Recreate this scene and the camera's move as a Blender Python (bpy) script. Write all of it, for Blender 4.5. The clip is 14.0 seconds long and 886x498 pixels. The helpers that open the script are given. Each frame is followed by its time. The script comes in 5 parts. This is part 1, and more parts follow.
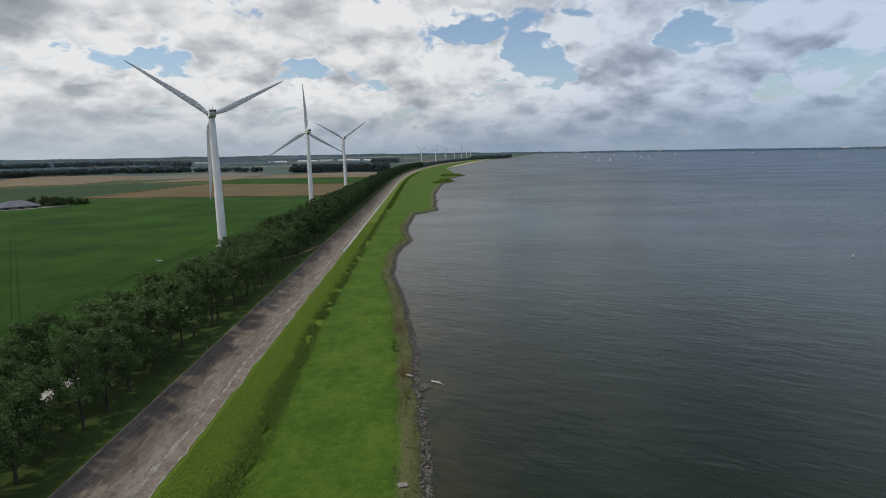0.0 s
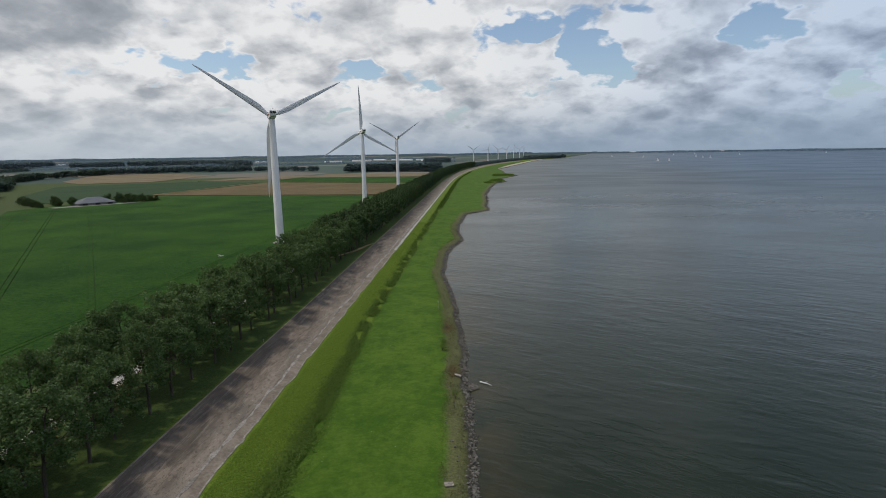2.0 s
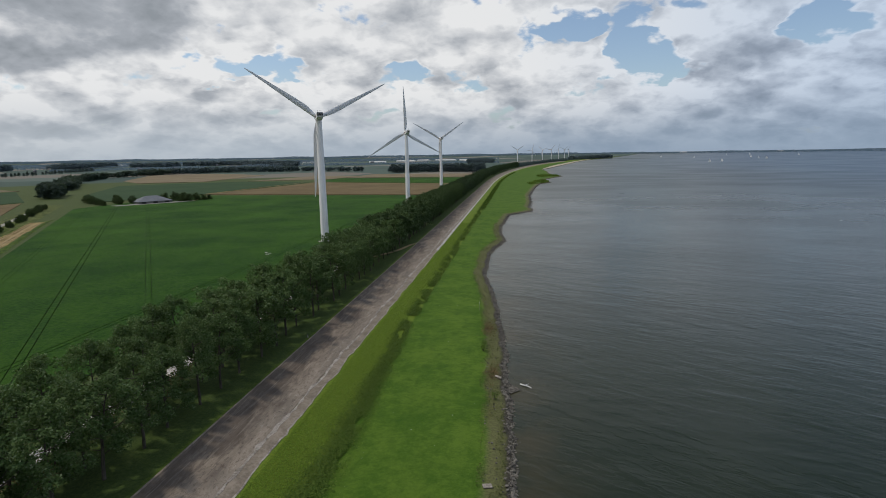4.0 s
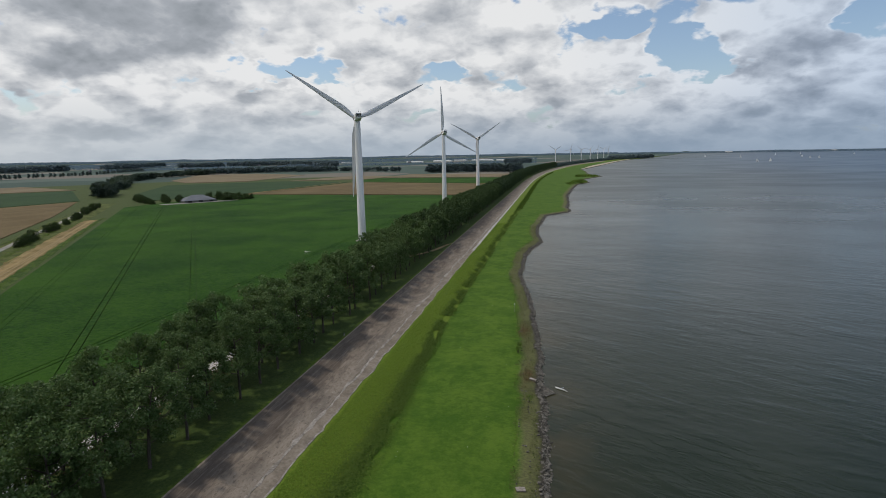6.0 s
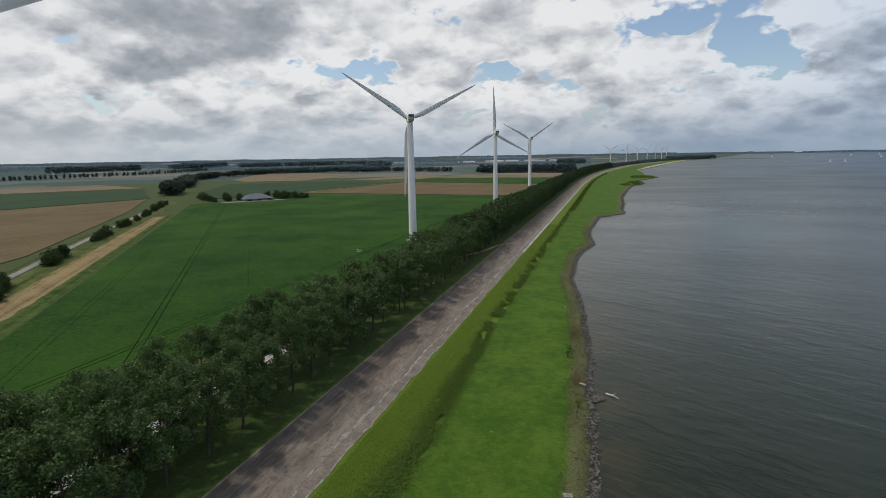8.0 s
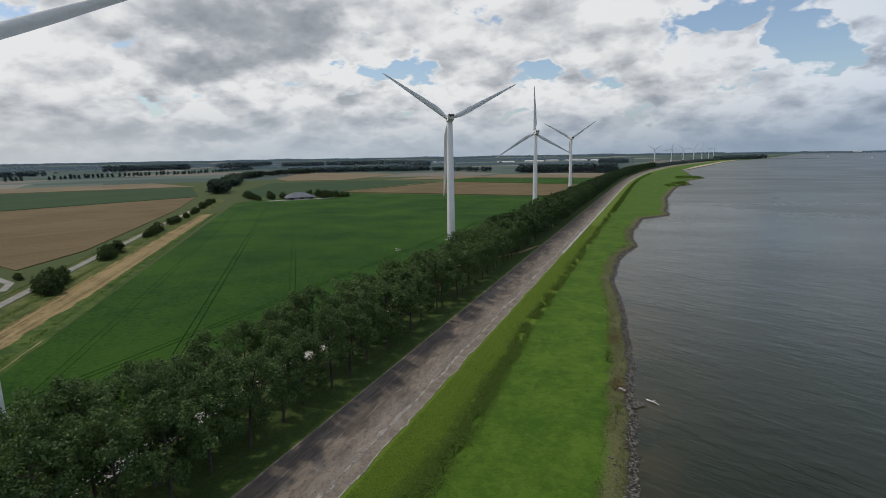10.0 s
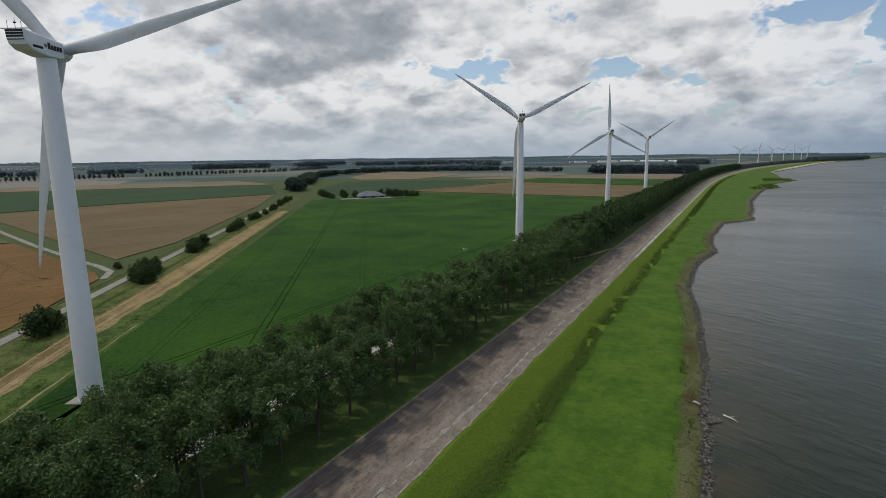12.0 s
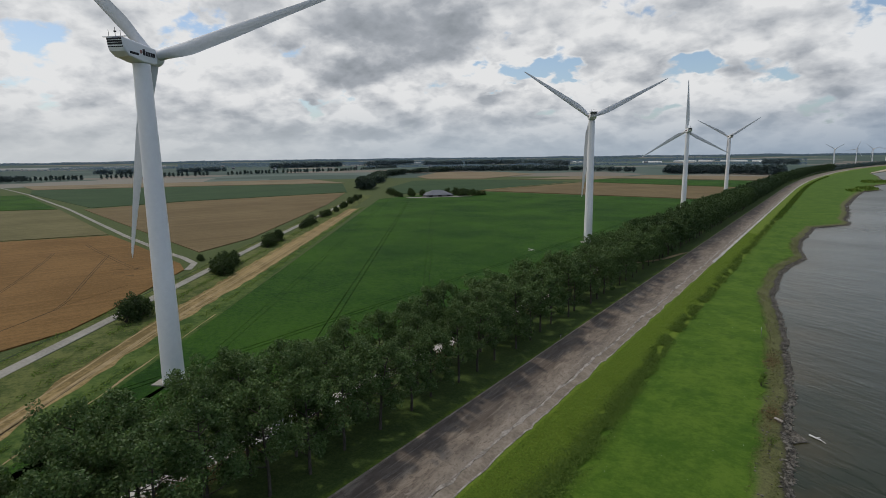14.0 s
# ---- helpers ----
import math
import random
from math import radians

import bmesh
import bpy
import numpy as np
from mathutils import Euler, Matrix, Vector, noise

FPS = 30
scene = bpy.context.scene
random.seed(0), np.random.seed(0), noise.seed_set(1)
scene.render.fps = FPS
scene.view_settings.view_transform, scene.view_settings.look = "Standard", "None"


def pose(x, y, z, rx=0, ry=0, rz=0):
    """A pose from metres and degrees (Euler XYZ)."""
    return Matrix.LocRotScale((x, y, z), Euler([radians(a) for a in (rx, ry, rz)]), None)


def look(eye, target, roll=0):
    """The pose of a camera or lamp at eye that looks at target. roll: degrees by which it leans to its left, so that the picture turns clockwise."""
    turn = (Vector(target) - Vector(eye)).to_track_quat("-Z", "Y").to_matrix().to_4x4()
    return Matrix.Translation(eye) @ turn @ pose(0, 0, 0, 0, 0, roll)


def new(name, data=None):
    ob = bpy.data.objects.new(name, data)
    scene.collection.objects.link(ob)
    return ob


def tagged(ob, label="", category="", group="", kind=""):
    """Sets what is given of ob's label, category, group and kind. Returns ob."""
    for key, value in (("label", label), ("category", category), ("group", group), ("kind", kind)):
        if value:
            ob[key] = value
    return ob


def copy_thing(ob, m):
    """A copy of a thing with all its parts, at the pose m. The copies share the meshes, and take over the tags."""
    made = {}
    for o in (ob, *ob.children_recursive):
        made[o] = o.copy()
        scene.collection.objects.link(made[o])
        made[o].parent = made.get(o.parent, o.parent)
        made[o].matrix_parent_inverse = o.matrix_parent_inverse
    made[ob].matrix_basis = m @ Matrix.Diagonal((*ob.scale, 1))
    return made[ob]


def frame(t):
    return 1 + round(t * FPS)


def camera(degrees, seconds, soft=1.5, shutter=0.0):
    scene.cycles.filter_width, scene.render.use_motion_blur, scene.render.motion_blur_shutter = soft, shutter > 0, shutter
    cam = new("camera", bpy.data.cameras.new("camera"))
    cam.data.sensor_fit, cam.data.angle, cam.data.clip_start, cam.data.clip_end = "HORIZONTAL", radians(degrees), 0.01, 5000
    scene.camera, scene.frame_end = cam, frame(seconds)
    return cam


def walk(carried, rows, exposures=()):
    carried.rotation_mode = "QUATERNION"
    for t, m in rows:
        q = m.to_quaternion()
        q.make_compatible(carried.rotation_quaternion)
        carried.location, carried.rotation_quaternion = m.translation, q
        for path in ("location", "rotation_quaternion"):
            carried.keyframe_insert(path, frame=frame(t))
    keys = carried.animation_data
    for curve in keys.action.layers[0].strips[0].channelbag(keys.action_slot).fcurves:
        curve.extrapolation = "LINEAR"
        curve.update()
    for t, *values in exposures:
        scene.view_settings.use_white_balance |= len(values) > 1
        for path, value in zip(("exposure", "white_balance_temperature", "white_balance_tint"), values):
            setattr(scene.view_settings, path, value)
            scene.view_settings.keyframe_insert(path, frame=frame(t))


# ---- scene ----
# ---- camera: a drone hovering beside the dike and panning to its left ----
cam = camera(79.27, 14.0, 0.6)
ROWS = [
    (0.0, 0.00, 0.00, 44.00, -2.00, -10.28, -0.92),
    (0.5, -0.01, 0.03, 44.03, -1.03, -10.26, -0.88),
    (1.0, -0.03, 0.05, 44.05, 0.41, -10.25, -0.89),
    (1.5, -0.04, 0.05, 44.06, 2.00, -10.22, -0.86),
    (2.0, -0.05, 0.04, 44.07, 3.49, -10.22, -0.86),
    (2.5, -0.04, 0.02, 44.07, 4.81, -10.20, -0.87),
    (3.0, -0.01, 0.01, 44.07, 5.88, -10.18, -0.89),
    (3.5, 0.04, -0.00, 44.08, 6.91, -10.16, -0.91),
    (4.0, 0.09, -0.00, 44.11, 8.09, -10.11, -0.92),
    (6.5, 0.21, -0.02, 44.27, 12.98, -10.03, -1.04),
    (7.0, 0.23, -0.04, 44.29, 14.11, -10.00, -1.04),
    (7.5, 0.24, -0.07, 44.31, 15.64, -9.96, -1.02),
    (8.0, 0.25, -0.10, 44.33, 17.44, -9.93, -0.99),
    (10.5, 0.29, -0.20, 44.49, 22.89, -9.88, -0.93),
    (11.0, 0.30, -0.18, 44.52, 24.73, -9.85, -0.88),
    (11.5, 0.30, -0.12, 44.53, 26.87, -9.83, -0.80),
    (12.0, 0.29, -0.04, 44.53, 28.90, -9.81, -0.76),
    (12.5, 0.27, 0.06, 44.51, 30.77, -9.80, -0.73),
    (13.0, 0.25, 0.15, 44.47, 32.65, -9.79, -0.73),
    (13.5, 0.25, 0.24, 44.43, 34.51, -9.77, -0.71),
    (14.0, 0.25, 0.34, 44.40, 36.02, -9.78, -0.70),
]


def aimed(x, y, z, yaw, pitch, roll):
    a, b = radians(yaw), radians(pitch)
    way = Vector((-math.sin(a) * math.cos(b), math.cos(a) * math.cos(b), math.sin(b)))
    return look((x, y, z), Vector((x, y, z)) + way * 100, roll)


walk(cam, [(row[0], aimed(*row[1:])) for row in ROWS], [(0.0, -0.34), (4.0, -0.34), (8.0, -0.34), (14.0, -0.40)])

# ---- light: broken cloud, sun high over the polder ----
SUN_UP, SUN_AZ = 61.0, -92.0          # elevation, and degrees to the right of +y
SUN_WAY = Vector((math.sin(radians(SUN_AZ)) * math.cos(radians(SUN_UP)), math.cos(radians(SUN_AZ)) * math.cos(radians(SUN_UP)), math.sin(radians(SUN_UP))))
sun_data = bpy.data.lights.new("sun", "SUN")
sun_data.energy, sun_data.angle, sun_data.color = 2.15, radians(2.5), (1.0, 0.92, 0.80)
sun = new("sun", sun_data)
sun.matrix_world = look((0, 0, 300), Vector((0, 0, 300)) - SUN_WAY)


class Nodes:
    """Short hand for building a node tree."""

    def __init__(self, tree):
        self.tree = tree
        tree.nodes.clear()

    def add(self, kind, ins=None, operation="", use_clamp=False, interpolation_type="", data_type="", rotation_type="", distance="", attribute_name="", feature=""):
        node = self.tree.nodes.new(kind)
        if operation:
            node.operation = operation
        if use_clamp:
            node.use_clamp = True
        if interpolation_type:
            node.interpolation_type = interpolation_type
        if data_type:
            node.data_type = data_type
        if rotation_type:
            node.rotation_type = rotation_type
        if distance:
            node.distance = distance
        if feature:
            node.feature = feature
        if attribute_name:
            node.attribute_name = attribute_name
        for key, value in (ins or {}).items():
            if isinstance(value, bpy.types.NodeSocket):
                self.tree.links.new(value, node.inputs[key])
            else:
                node.inputs[key].default_value = value
        return node

    def math(self, op, a, b=0.0, c=0.0, clamp=False):
        return self.add("ShaderNodeMath", {0: a, 1: b, 2: c}, operation=op, use_clamp=clamp).outputs[0]

    def vec(self, op, a, b=(0, 0, 0)):
        node = self.add("ShaderNodeVectorMath", {0: a, 1: b}, operation=op)
        return node.outputs["Value"] if op in ("DOT_PRODUCT", "LENGTH") else node.outputs["Vector"]

    def scaled(self, a, by):
        return self.add("ShaderNodeVectorMath", {0: a, 3: by}, operation="SCALE").outputs[0]

    def span(self, value, a, b, c=0.0, d=1.0, smooth=True):
        return self.add("ShaderNodeMapRange", {0: value, 1: a, 2: b, 3: c, 4: d}, interpolation_type="SMOOTHSTEP" if smooth else "LINEAR").outputs[0]

    def noise(self, vector, scale, detail=4.0, rough=0.55, distort=0.0):
        return self.add("ShaderNodeTexNoise", {"Vector": vector, "Scale": scale, "Detail": detail, "Roughness": rough, "Distortion": distort}).outputs["Fac"]

    def mix(self, fac, a, b):
        node = self.add("ShaderNodeMix", data_type="RGBA")
        for socket, value in ((node.inputs[0], fac), (node.inputs[6], a), (node.inputs[7], b)):
            if isinstance(value, bpy.types.NodeSocket):
                self.tree.links.new(value, socket)
            else:
                socket.default_value = value if isinstance(value, float) else (*value[:3], 1.0)
        return node.outputs[2]


def build_sky():
    """Broken cumulus over a clear sky: puffs on a high layer, lit from above, with hazy air low down."""
    world = bpy.data.worlds.new("sky")
    scene.world = world
    world.use_nodes = True
    n = Nodes(world.node_tree)
    way = n.vec("NORMALIZE", n.add("ShaderNodeTexCoord").outputs["Generated"])
    axis = n.add("ShaderNodeSeparateXYZ", {0: way}).outputs
    up = n.math("MAXIMUM", axis[2], 0.0)
    flat = n.math("ADD", up, 0.42)
    plane = n.add("ShaderNodeCombineXYZ", {0: n.math("DIVIDE", axis[0], flat), 1: n.math("DIVIDE", axis[1], flat), 2: 0.0}).outputs[0]
    azimuth = n.math("MULTIPLY", n.math("ARCTAN2", axis[0], axis[1]), 180 / math.pi)
    height = n.math("MULTIPLY", n.math("ARCSINE", axis[2]), 180 / math.pi)
    curl = n.vec("SUBTRACT", n.add("ShaderNodeTexNoise", {"Vector": plane, "Scale": 9.0, "Detail": 3.0}).outputs["Color"], (0.5, 0.5, 0.5))
    warp = n.vec("ADD", plane, n.scaled(curl, 0.05))
    bend = n.add("ShaderNodeSeparateXYZ", {0: n.scaled(curl, 9.0)}).outputs

    def density(at):
        puff = n.add("ShaderNodeTexVoronoi", {"Vector": at, "Scale": 7.5, "Detail": 4.0, "Roughness": 0.48, "Lacunarity": 2.2, "Smoothness": 0.55}, feature="SMOOTH_F1").outputs["Distance"]
        return n.math("ADD", n.math("MULTIPLY", n.noise(at, 4.2, 3.0, 0.5), 0.62), n.math("MULTIPLY", n.math("SUBTRACT", 0.62, puff), 0.34))

    here, above = density(warp), density(n.vec("ADD", n.scaled(warp, 0.94), (-0.016, 0.0, 0.0)))
    cover, gloom = n.math("ADD", here, n.span(axis[2], 0.03, 0.12, 0.32, 0.22)), 0.0
    # clear gaps and heavy grey masses: azimuth, elevation, half width, half height in degrees, weight
    for az, el, wide, tall, weight in SKY_SPOTS:
        a = n.math("DIVIDE", n.math("ADD", n.math("SUBTRACT", azimuth, az), bend[0]), wide)
        e = n.math("DIVIDE", n.math("ADD", n.math("SUBTRACT", height, el), n.math("MULTIPLY", bend[1], 0.7)), tall)
        spot = n.math("MULTIPLY", n.span(n.math("ADD", n.math("MULTIPLY", a, a), n.math("MULTIPLY", e, e)), 0.0, 1.7, 1.0, 0.0), weight)
        if weight < 0:
            cover = n.math("ADD", cover, spot)
        else:
            gloom = n.math("ADD", gloom, spot)
            cover = n.math("ADD", cover, n.math("MULTIPLY", spot, 0.2))
    cover = n.math("SUBTRACT", cover, n.span(axis[2], 0.33, 0.60, 0.0, 0.13))
    cloud = n.span(cover, 0.255, 0.345)
    lit = n.math("ADD", n.math("MULTIPLY", n.math("SUBTRACT", here, above), 2.8), n.math("MULTIPLY", n.math("SUBTRACT", n.noise(warp, 4.0, 3.0, 0.5), 0.5), 0.6))
    lit = n.math("SUBTRACT", lit, n.math("ADD", gloom, n.span(cover, 0.42, 0.62, 0.0, 0.30)))
    lit = n.span(n.math("ADD", lit, n.span(cover, 0.30, 0.42, 0.38, 0.0)), -0.95, 0.20, smooth=False)
    ramp = n.add("ShaderNodeValToRGB", {0: lit})
    steps = [(0.0, (0.345, 0.380, 0.420)), (0.35, (0.47, 0.505, 0.555)), (0.68, (0.73, 0.755, 0.79)), (1.0, (1.0, 1.01, 1.02))]
    ramp.color_ramp.elements[0].color = (*steps[0][1], 1)
    ramp.color_ramp.elements[1].position, ramp.color_ramp.elements[1].color = steps[1][0], (*steps[1][1], 1)
    for at, tone in steps[2:]:
        ramp.color_ramp.elements.new(at).color = (*tone, 1)
    sky = n.add("ShaderNodeTexSky")
    sky.sky_type, sky.sun_disc = "NISHITA", False
    sky.sun_elevation, sky.sun_rotation = radians(SUN_UP), radians(SUN_AZ)
    sky.altitude, sky.air_density, sky.dust_density, sky.ozone_density = 50.0, 1.0, 1.2, 1.4
    body = n.vec("MULTIPLY", ramp.outputs[0], n.mix(n.span(axis[0], -0.1, 0.6), (1.0, 1.0, 1.0), (0.66, 0.775, 0.94)))
    whole = n.mix(cloud, n.scaled(sky.outputs[0], 0.150), body)
    haze = n.mix(n.span(axis[0], -0.97, -0.55), (0.68, 0.72, 0.75), n.mix(n.span(axis[0], -0.6, 0.15), (0.52, 0.60, 0.685), (0.315, 0.415, 0.545)))
    low = n.span(axis[2], -0.01, 0.115, 1.0, 0.0)
    whole = n.mix(n.math("MULTIPLY", low, 0.88), whole, haze)
    n.add("ShaderNodeOutputWorld", {0: n.add("ShaderNodeBackground", {0: whole, 1: 1.0}).outputs[0]})


SKY_SPOTS = [
    (-29.5, 8.2, 4.5, 1.6, -0.22), (-24.0, 9.3, 2.6, 1.4, -0.18), (5.5, 11.9, 3.4, 1.5, -0.24), (12.8, 8.9, 3.6, 2.0, -0.24), (26.6, 10.6, 3.0, 2.6, -0.22), (38.8, 6.2, 3.2, 2.4, -0.19),
    (33.5, 4.8, 2.0, 1.0, -0.12), (-10.8, 8.8, 2.2, 1.2, -0.12), (-3.5, 13.0, 3.0, 1.6, -0.14),
    (-39.5, 12.8, 8.5, 4.2, 0.50), (-46.0, 8.8, 6.0, 2.4, 0.28), (-53.0, 1.9, 12.0, 1.8, 0.22), (-14.0, 11.5, 7.0, 2.4, 0.14), (21.0, 8.0, 4.5, 2.6, 0.20), (-4.0, 6.0, 9.0, 1.6, 0.12), (31.5, 9.0, 3.5, 2.5, 0.14),
]
build_sky()


# ---- materials ----
def principled(name, build, rough=0.9, bump=0.0, spec=0.3, metal=0.0):
    """build(n, place) gives the colour and, if wanted, the height of the relief; place is in metres."""
    m = bpy.data.materials.new(name)
    m.use_nodes = True
    n = Nodes(m.node_tree)
    place = n.add("ShaderNodeNewGeometry").outputs["Position"]
    made = build(n, place)
    colour, height = made if isinstance(made, tuple) else (made, None)
    ins = {"Base Color": colour, "Roughness": rough, "Specular IOR Level": spec, "Metallic": metal}
    if height is not None and bump:
        ins["Normal"] = n.add("ShaderNodeBump", {"Height": height, "Strength": 1.0, "Distance": bump}).outputs[0]
    shader = n.add("ShaderNodeBsdfPrincipled", ins)
    n.add("ShaderNodeOutputMaterial", {0: shader.outputs[0]})
    return m


def two_scale(dark, light, big, small, rough=0.9, bump=0.0, name="surface", spec=0.3, metal=0.0, stretch=(1, 1, 1), mid=0.5):
    """Mottled colour: broad stains and fine grain."""
    def build(n, place):
        place = n.vec("MULTIPLY", place, stretch)
        fine = n.noise(place, 1 / small, 6.0, 0.65)
        mix = n.math("ADD", n.math("MULTIPLY", n.noise(place, 1 / big, 4.0), mid), n.math("MULTIPLY", fine, 1 - mid))
        return n.mix(n.span(mix, 0.36, 0.64), dark, light), fine
    return principled(name, build, rough, bump, spec, metal)


def ground_look(n, place):
    """Zones of the verge by distance from the dike line, patchwork of distant fields inland in haze-tinted tones."""
    axis = n.add("ShaderNodeSeparateXYZ", {0: place}).outputs
    bend = n.math("MAXIMUM", n.math("SUBTRACT", axis[1], 700.0), 0.0)
    wob = n.math("MULTIPLY", n.math("SUBTRACT", n.noise(place, 0.16, 4.0), 0.5), 2.0)
    across = n.math("ADD", n.math("SUBTRACT", axis[0], n.math("MULTIPLY", n.math("MULTIPLY", bend, bend), 0.00008)), wob)
    fine = n.noise(place, 2.2, 8.0, 0.82)
    broad = n.noise(place, 0.09, 6.0, 0.68)
    tuft = n.noise(place, 0.55, 5.0, 0.6)
    meadow = n.mix(n.span(n.math("ADD", n.math("MULTIPLY", broad, 0.40), n.math("ADD", n.math("MULTIPLY", tuft, 0.30), n.math("MULTIPLY", fine, 0.30))), 0.40, 0.60), (0.037, 0.087, 0.0062), (0.076, 0.134, 0.0135))
    meadow = n.mix(n.math("MULTIPLY", n.span(n.noise(place, 0.33, 3.0, 0.5), 0.58, 0.72), 0.30), meadow, (0.022, 0.060, 0.006))
    rough_grass = n.mix(n.span(fine, 0.36, 0.62), (0.062, 0.112, 0.011), (0.140, 0.190, 0.022))
    # grass below the poplars, its colour darkened for the shade of the crowns
    tree_shade_grass = n.mix(n.span(fine, 0.35, 0.65), (0.025, 0.048, 0.010), (0.060, 0.088, 0.020))
    shore = n.mix(n.span(fine, 0.38, 0.60), (0.070, 0.074, 0.032), (0.125, 0.130, 0.050))
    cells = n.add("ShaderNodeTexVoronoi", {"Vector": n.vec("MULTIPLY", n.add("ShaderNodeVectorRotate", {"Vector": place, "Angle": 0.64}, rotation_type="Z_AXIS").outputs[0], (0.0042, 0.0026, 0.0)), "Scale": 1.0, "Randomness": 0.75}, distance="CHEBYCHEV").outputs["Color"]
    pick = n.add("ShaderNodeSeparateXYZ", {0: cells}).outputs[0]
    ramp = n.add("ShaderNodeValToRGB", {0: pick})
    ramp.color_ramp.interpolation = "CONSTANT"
    # field tones shifted to grey-blue, with the haze of distance mixed in
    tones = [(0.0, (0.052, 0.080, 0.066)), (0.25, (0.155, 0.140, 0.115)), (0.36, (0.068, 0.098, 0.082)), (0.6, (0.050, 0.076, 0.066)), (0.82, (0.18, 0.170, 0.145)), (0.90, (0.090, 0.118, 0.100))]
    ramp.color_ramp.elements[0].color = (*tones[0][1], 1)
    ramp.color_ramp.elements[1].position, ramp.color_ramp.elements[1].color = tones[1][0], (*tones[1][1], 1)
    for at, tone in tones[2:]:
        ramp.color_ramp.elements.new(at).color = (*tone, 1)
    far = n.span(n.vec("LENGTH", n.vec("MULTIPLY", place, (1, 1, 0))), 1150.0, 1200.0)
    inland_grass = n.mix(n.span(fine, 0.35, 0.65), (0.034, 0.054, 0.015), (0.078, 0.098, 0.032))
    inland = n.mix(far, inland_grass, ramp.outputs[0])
    colour = n.mix(n.span(across, -75.0, -72.0), inland, tree_shade_grass)
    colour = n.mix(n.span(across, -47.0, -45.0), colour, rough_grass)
    colour = n.mix(n.span(across, -27.6, -26.6), colour, meadow)
    shoreward = n.add("ShaderNodeAttribute", attribute_name="shore").outputs["Fac"]
    colour = n.mix(n.span(n.math("ADD", n.math("ADD", shoreward, n.math("MULTIPLY", wob, 0.9)), n.math("MULTIPLY", fine, 1.5)), -4.4, -2.6), colour, shore)
    colour = n.mix(n.span(n.math("ADD", shoreward, n.math("MULTIPLY", wob, 0.15)), -1.8, -0.8), colour, (0.050, 0.045, 0.034))
    return colour, fine


def water_look():
    m = bpy.data.materials.new("lake_water")
    m.use_nodes = True
    n = Nodes(m.node_tree)
    place = n.add("ShaderNodeNewGeometry").outputs["Position"]
    turned = n.add("ShaderNodeVectorRotate", {"Vector": place, "Angle": 0.52}, rotation_type="Z_AXIS").outputs[0]
    long = n.vec("MULTIPLY", turned, (0.38, 1.0, 1.0))
    swell = n.noise(long, 0.50, 3.0, 0.5, 0.5)
    ripple = n.noise(n.vec("MULTIPLY", turned, (0.45, 1.0, 1.0)), 1.5, 3.0, 0.6)
    gusts = n.noise(n.vec("MULTIPLY", place, (0.5, 1.0, 1.0)), 0.012, 4.0, 0.6)
    open_water = n.span(n.vec("LENGTH", n.vec("MULTIPLY", place, (1, 1, 0))), 120.0, 900.0, 1.0, 0.30)
    calm = n.span(n.noise(n.vec("MULTIPLY", turned, (0.6, 1.0, 1.0)), 0.06, 3.0, 0.6), 0.36, 0.66, 0.6, 1.0)
    height = n.math("MULTIPLY", n.math("ADD", n.math("MULTIPLY", n.noise(long, 0.2, 2.0, 0.5, 0.5), 0.7), n.math("ADD", n.math("MULTIPLY", swell, 0.62), n.math("MULTIPLY", ripple, 0.22))), n.math("MULTIPLY", calm, open_water))
    silt = n.noise(place, 0.05, 4.0, 0.6)
    shoreward = n.add("ShaderNodeAttribute", attribute_name="shore").outputs["Fac"]
    near = n.math("MULTIPLY", n.span(shoreward, 0.0, 16.0, 1.0, 0.0), n.span(silt, 0.35, 0.65))
    # bluer offshore for depth, with reflected sky blue put into the base colour
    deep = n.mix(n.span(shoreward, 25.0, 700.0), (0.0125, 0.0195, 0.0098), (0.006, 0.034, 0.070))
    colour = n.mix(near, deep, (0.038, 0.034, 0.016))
    shader = n.add("ShaderNodeBsdfPrincipled", {"Base Color": colour, "Roughness": n.math("ADD", n.span(gusts, 0.35, 0.7, 0.19, 0.26), n.math("MULTIPLY", n.math("SUBTRACT", 1.0, open_water), 0.16)), "IOR": 1.33, "Specular IOR Level": n.span(shoreward, 40.0, 2600.0, 0.28, 0.18),
                   "Normal": n.add("ShaderNodeBump", {"Height": height, "Strength": 1.0, "Distance": 0.22}).outputs[0]})
    n.add("ShaderNodeOutputMaterial", {0: shader.outputs[0]})
    return m


def leaf_look(name, dark, light, silver=0.0):
    m = bpy.data.materials.new(name)
    m.use_nodes = True
    n = Nodes(m.node_tree)
    geo = n.add("ShaderNodeNewGeometry")
    one = n.add("ShaderNodeObjectInfo").outputs["Random"]
    each = n.math("ADD", n.math("MULTIPLY", geo.outputs["Random Per Island"], 0.75), n.math("MULTIPLY", one, 0.25))
    colour = n.mix(each, dark, light)
    if silver:
        colour = n.mix(n.span(geo.outputs["Random Per Island"], 0.80, 0.95, 0.0, silver), colour, (0.24, 0.27, 0.20))
    face = n.add("ShaderNodeBsdfPrincipled", {"Base Color": colour, "Roughness": 0.7, "Specular IOR Level": 0.15})
    thin = n.add("ShaderNodeBsdfTranslucent", {0: n.mix(0.5, colour, (0.10, 0.16, 0.02))})
    n.add("ShaderNodeOutputMaterial", {0: n.add("ShaderNodeMixShader", {0: 0.22, 1: face.outputs[0], 2: thin.outputs[0]}).outputs[0]})
    return m


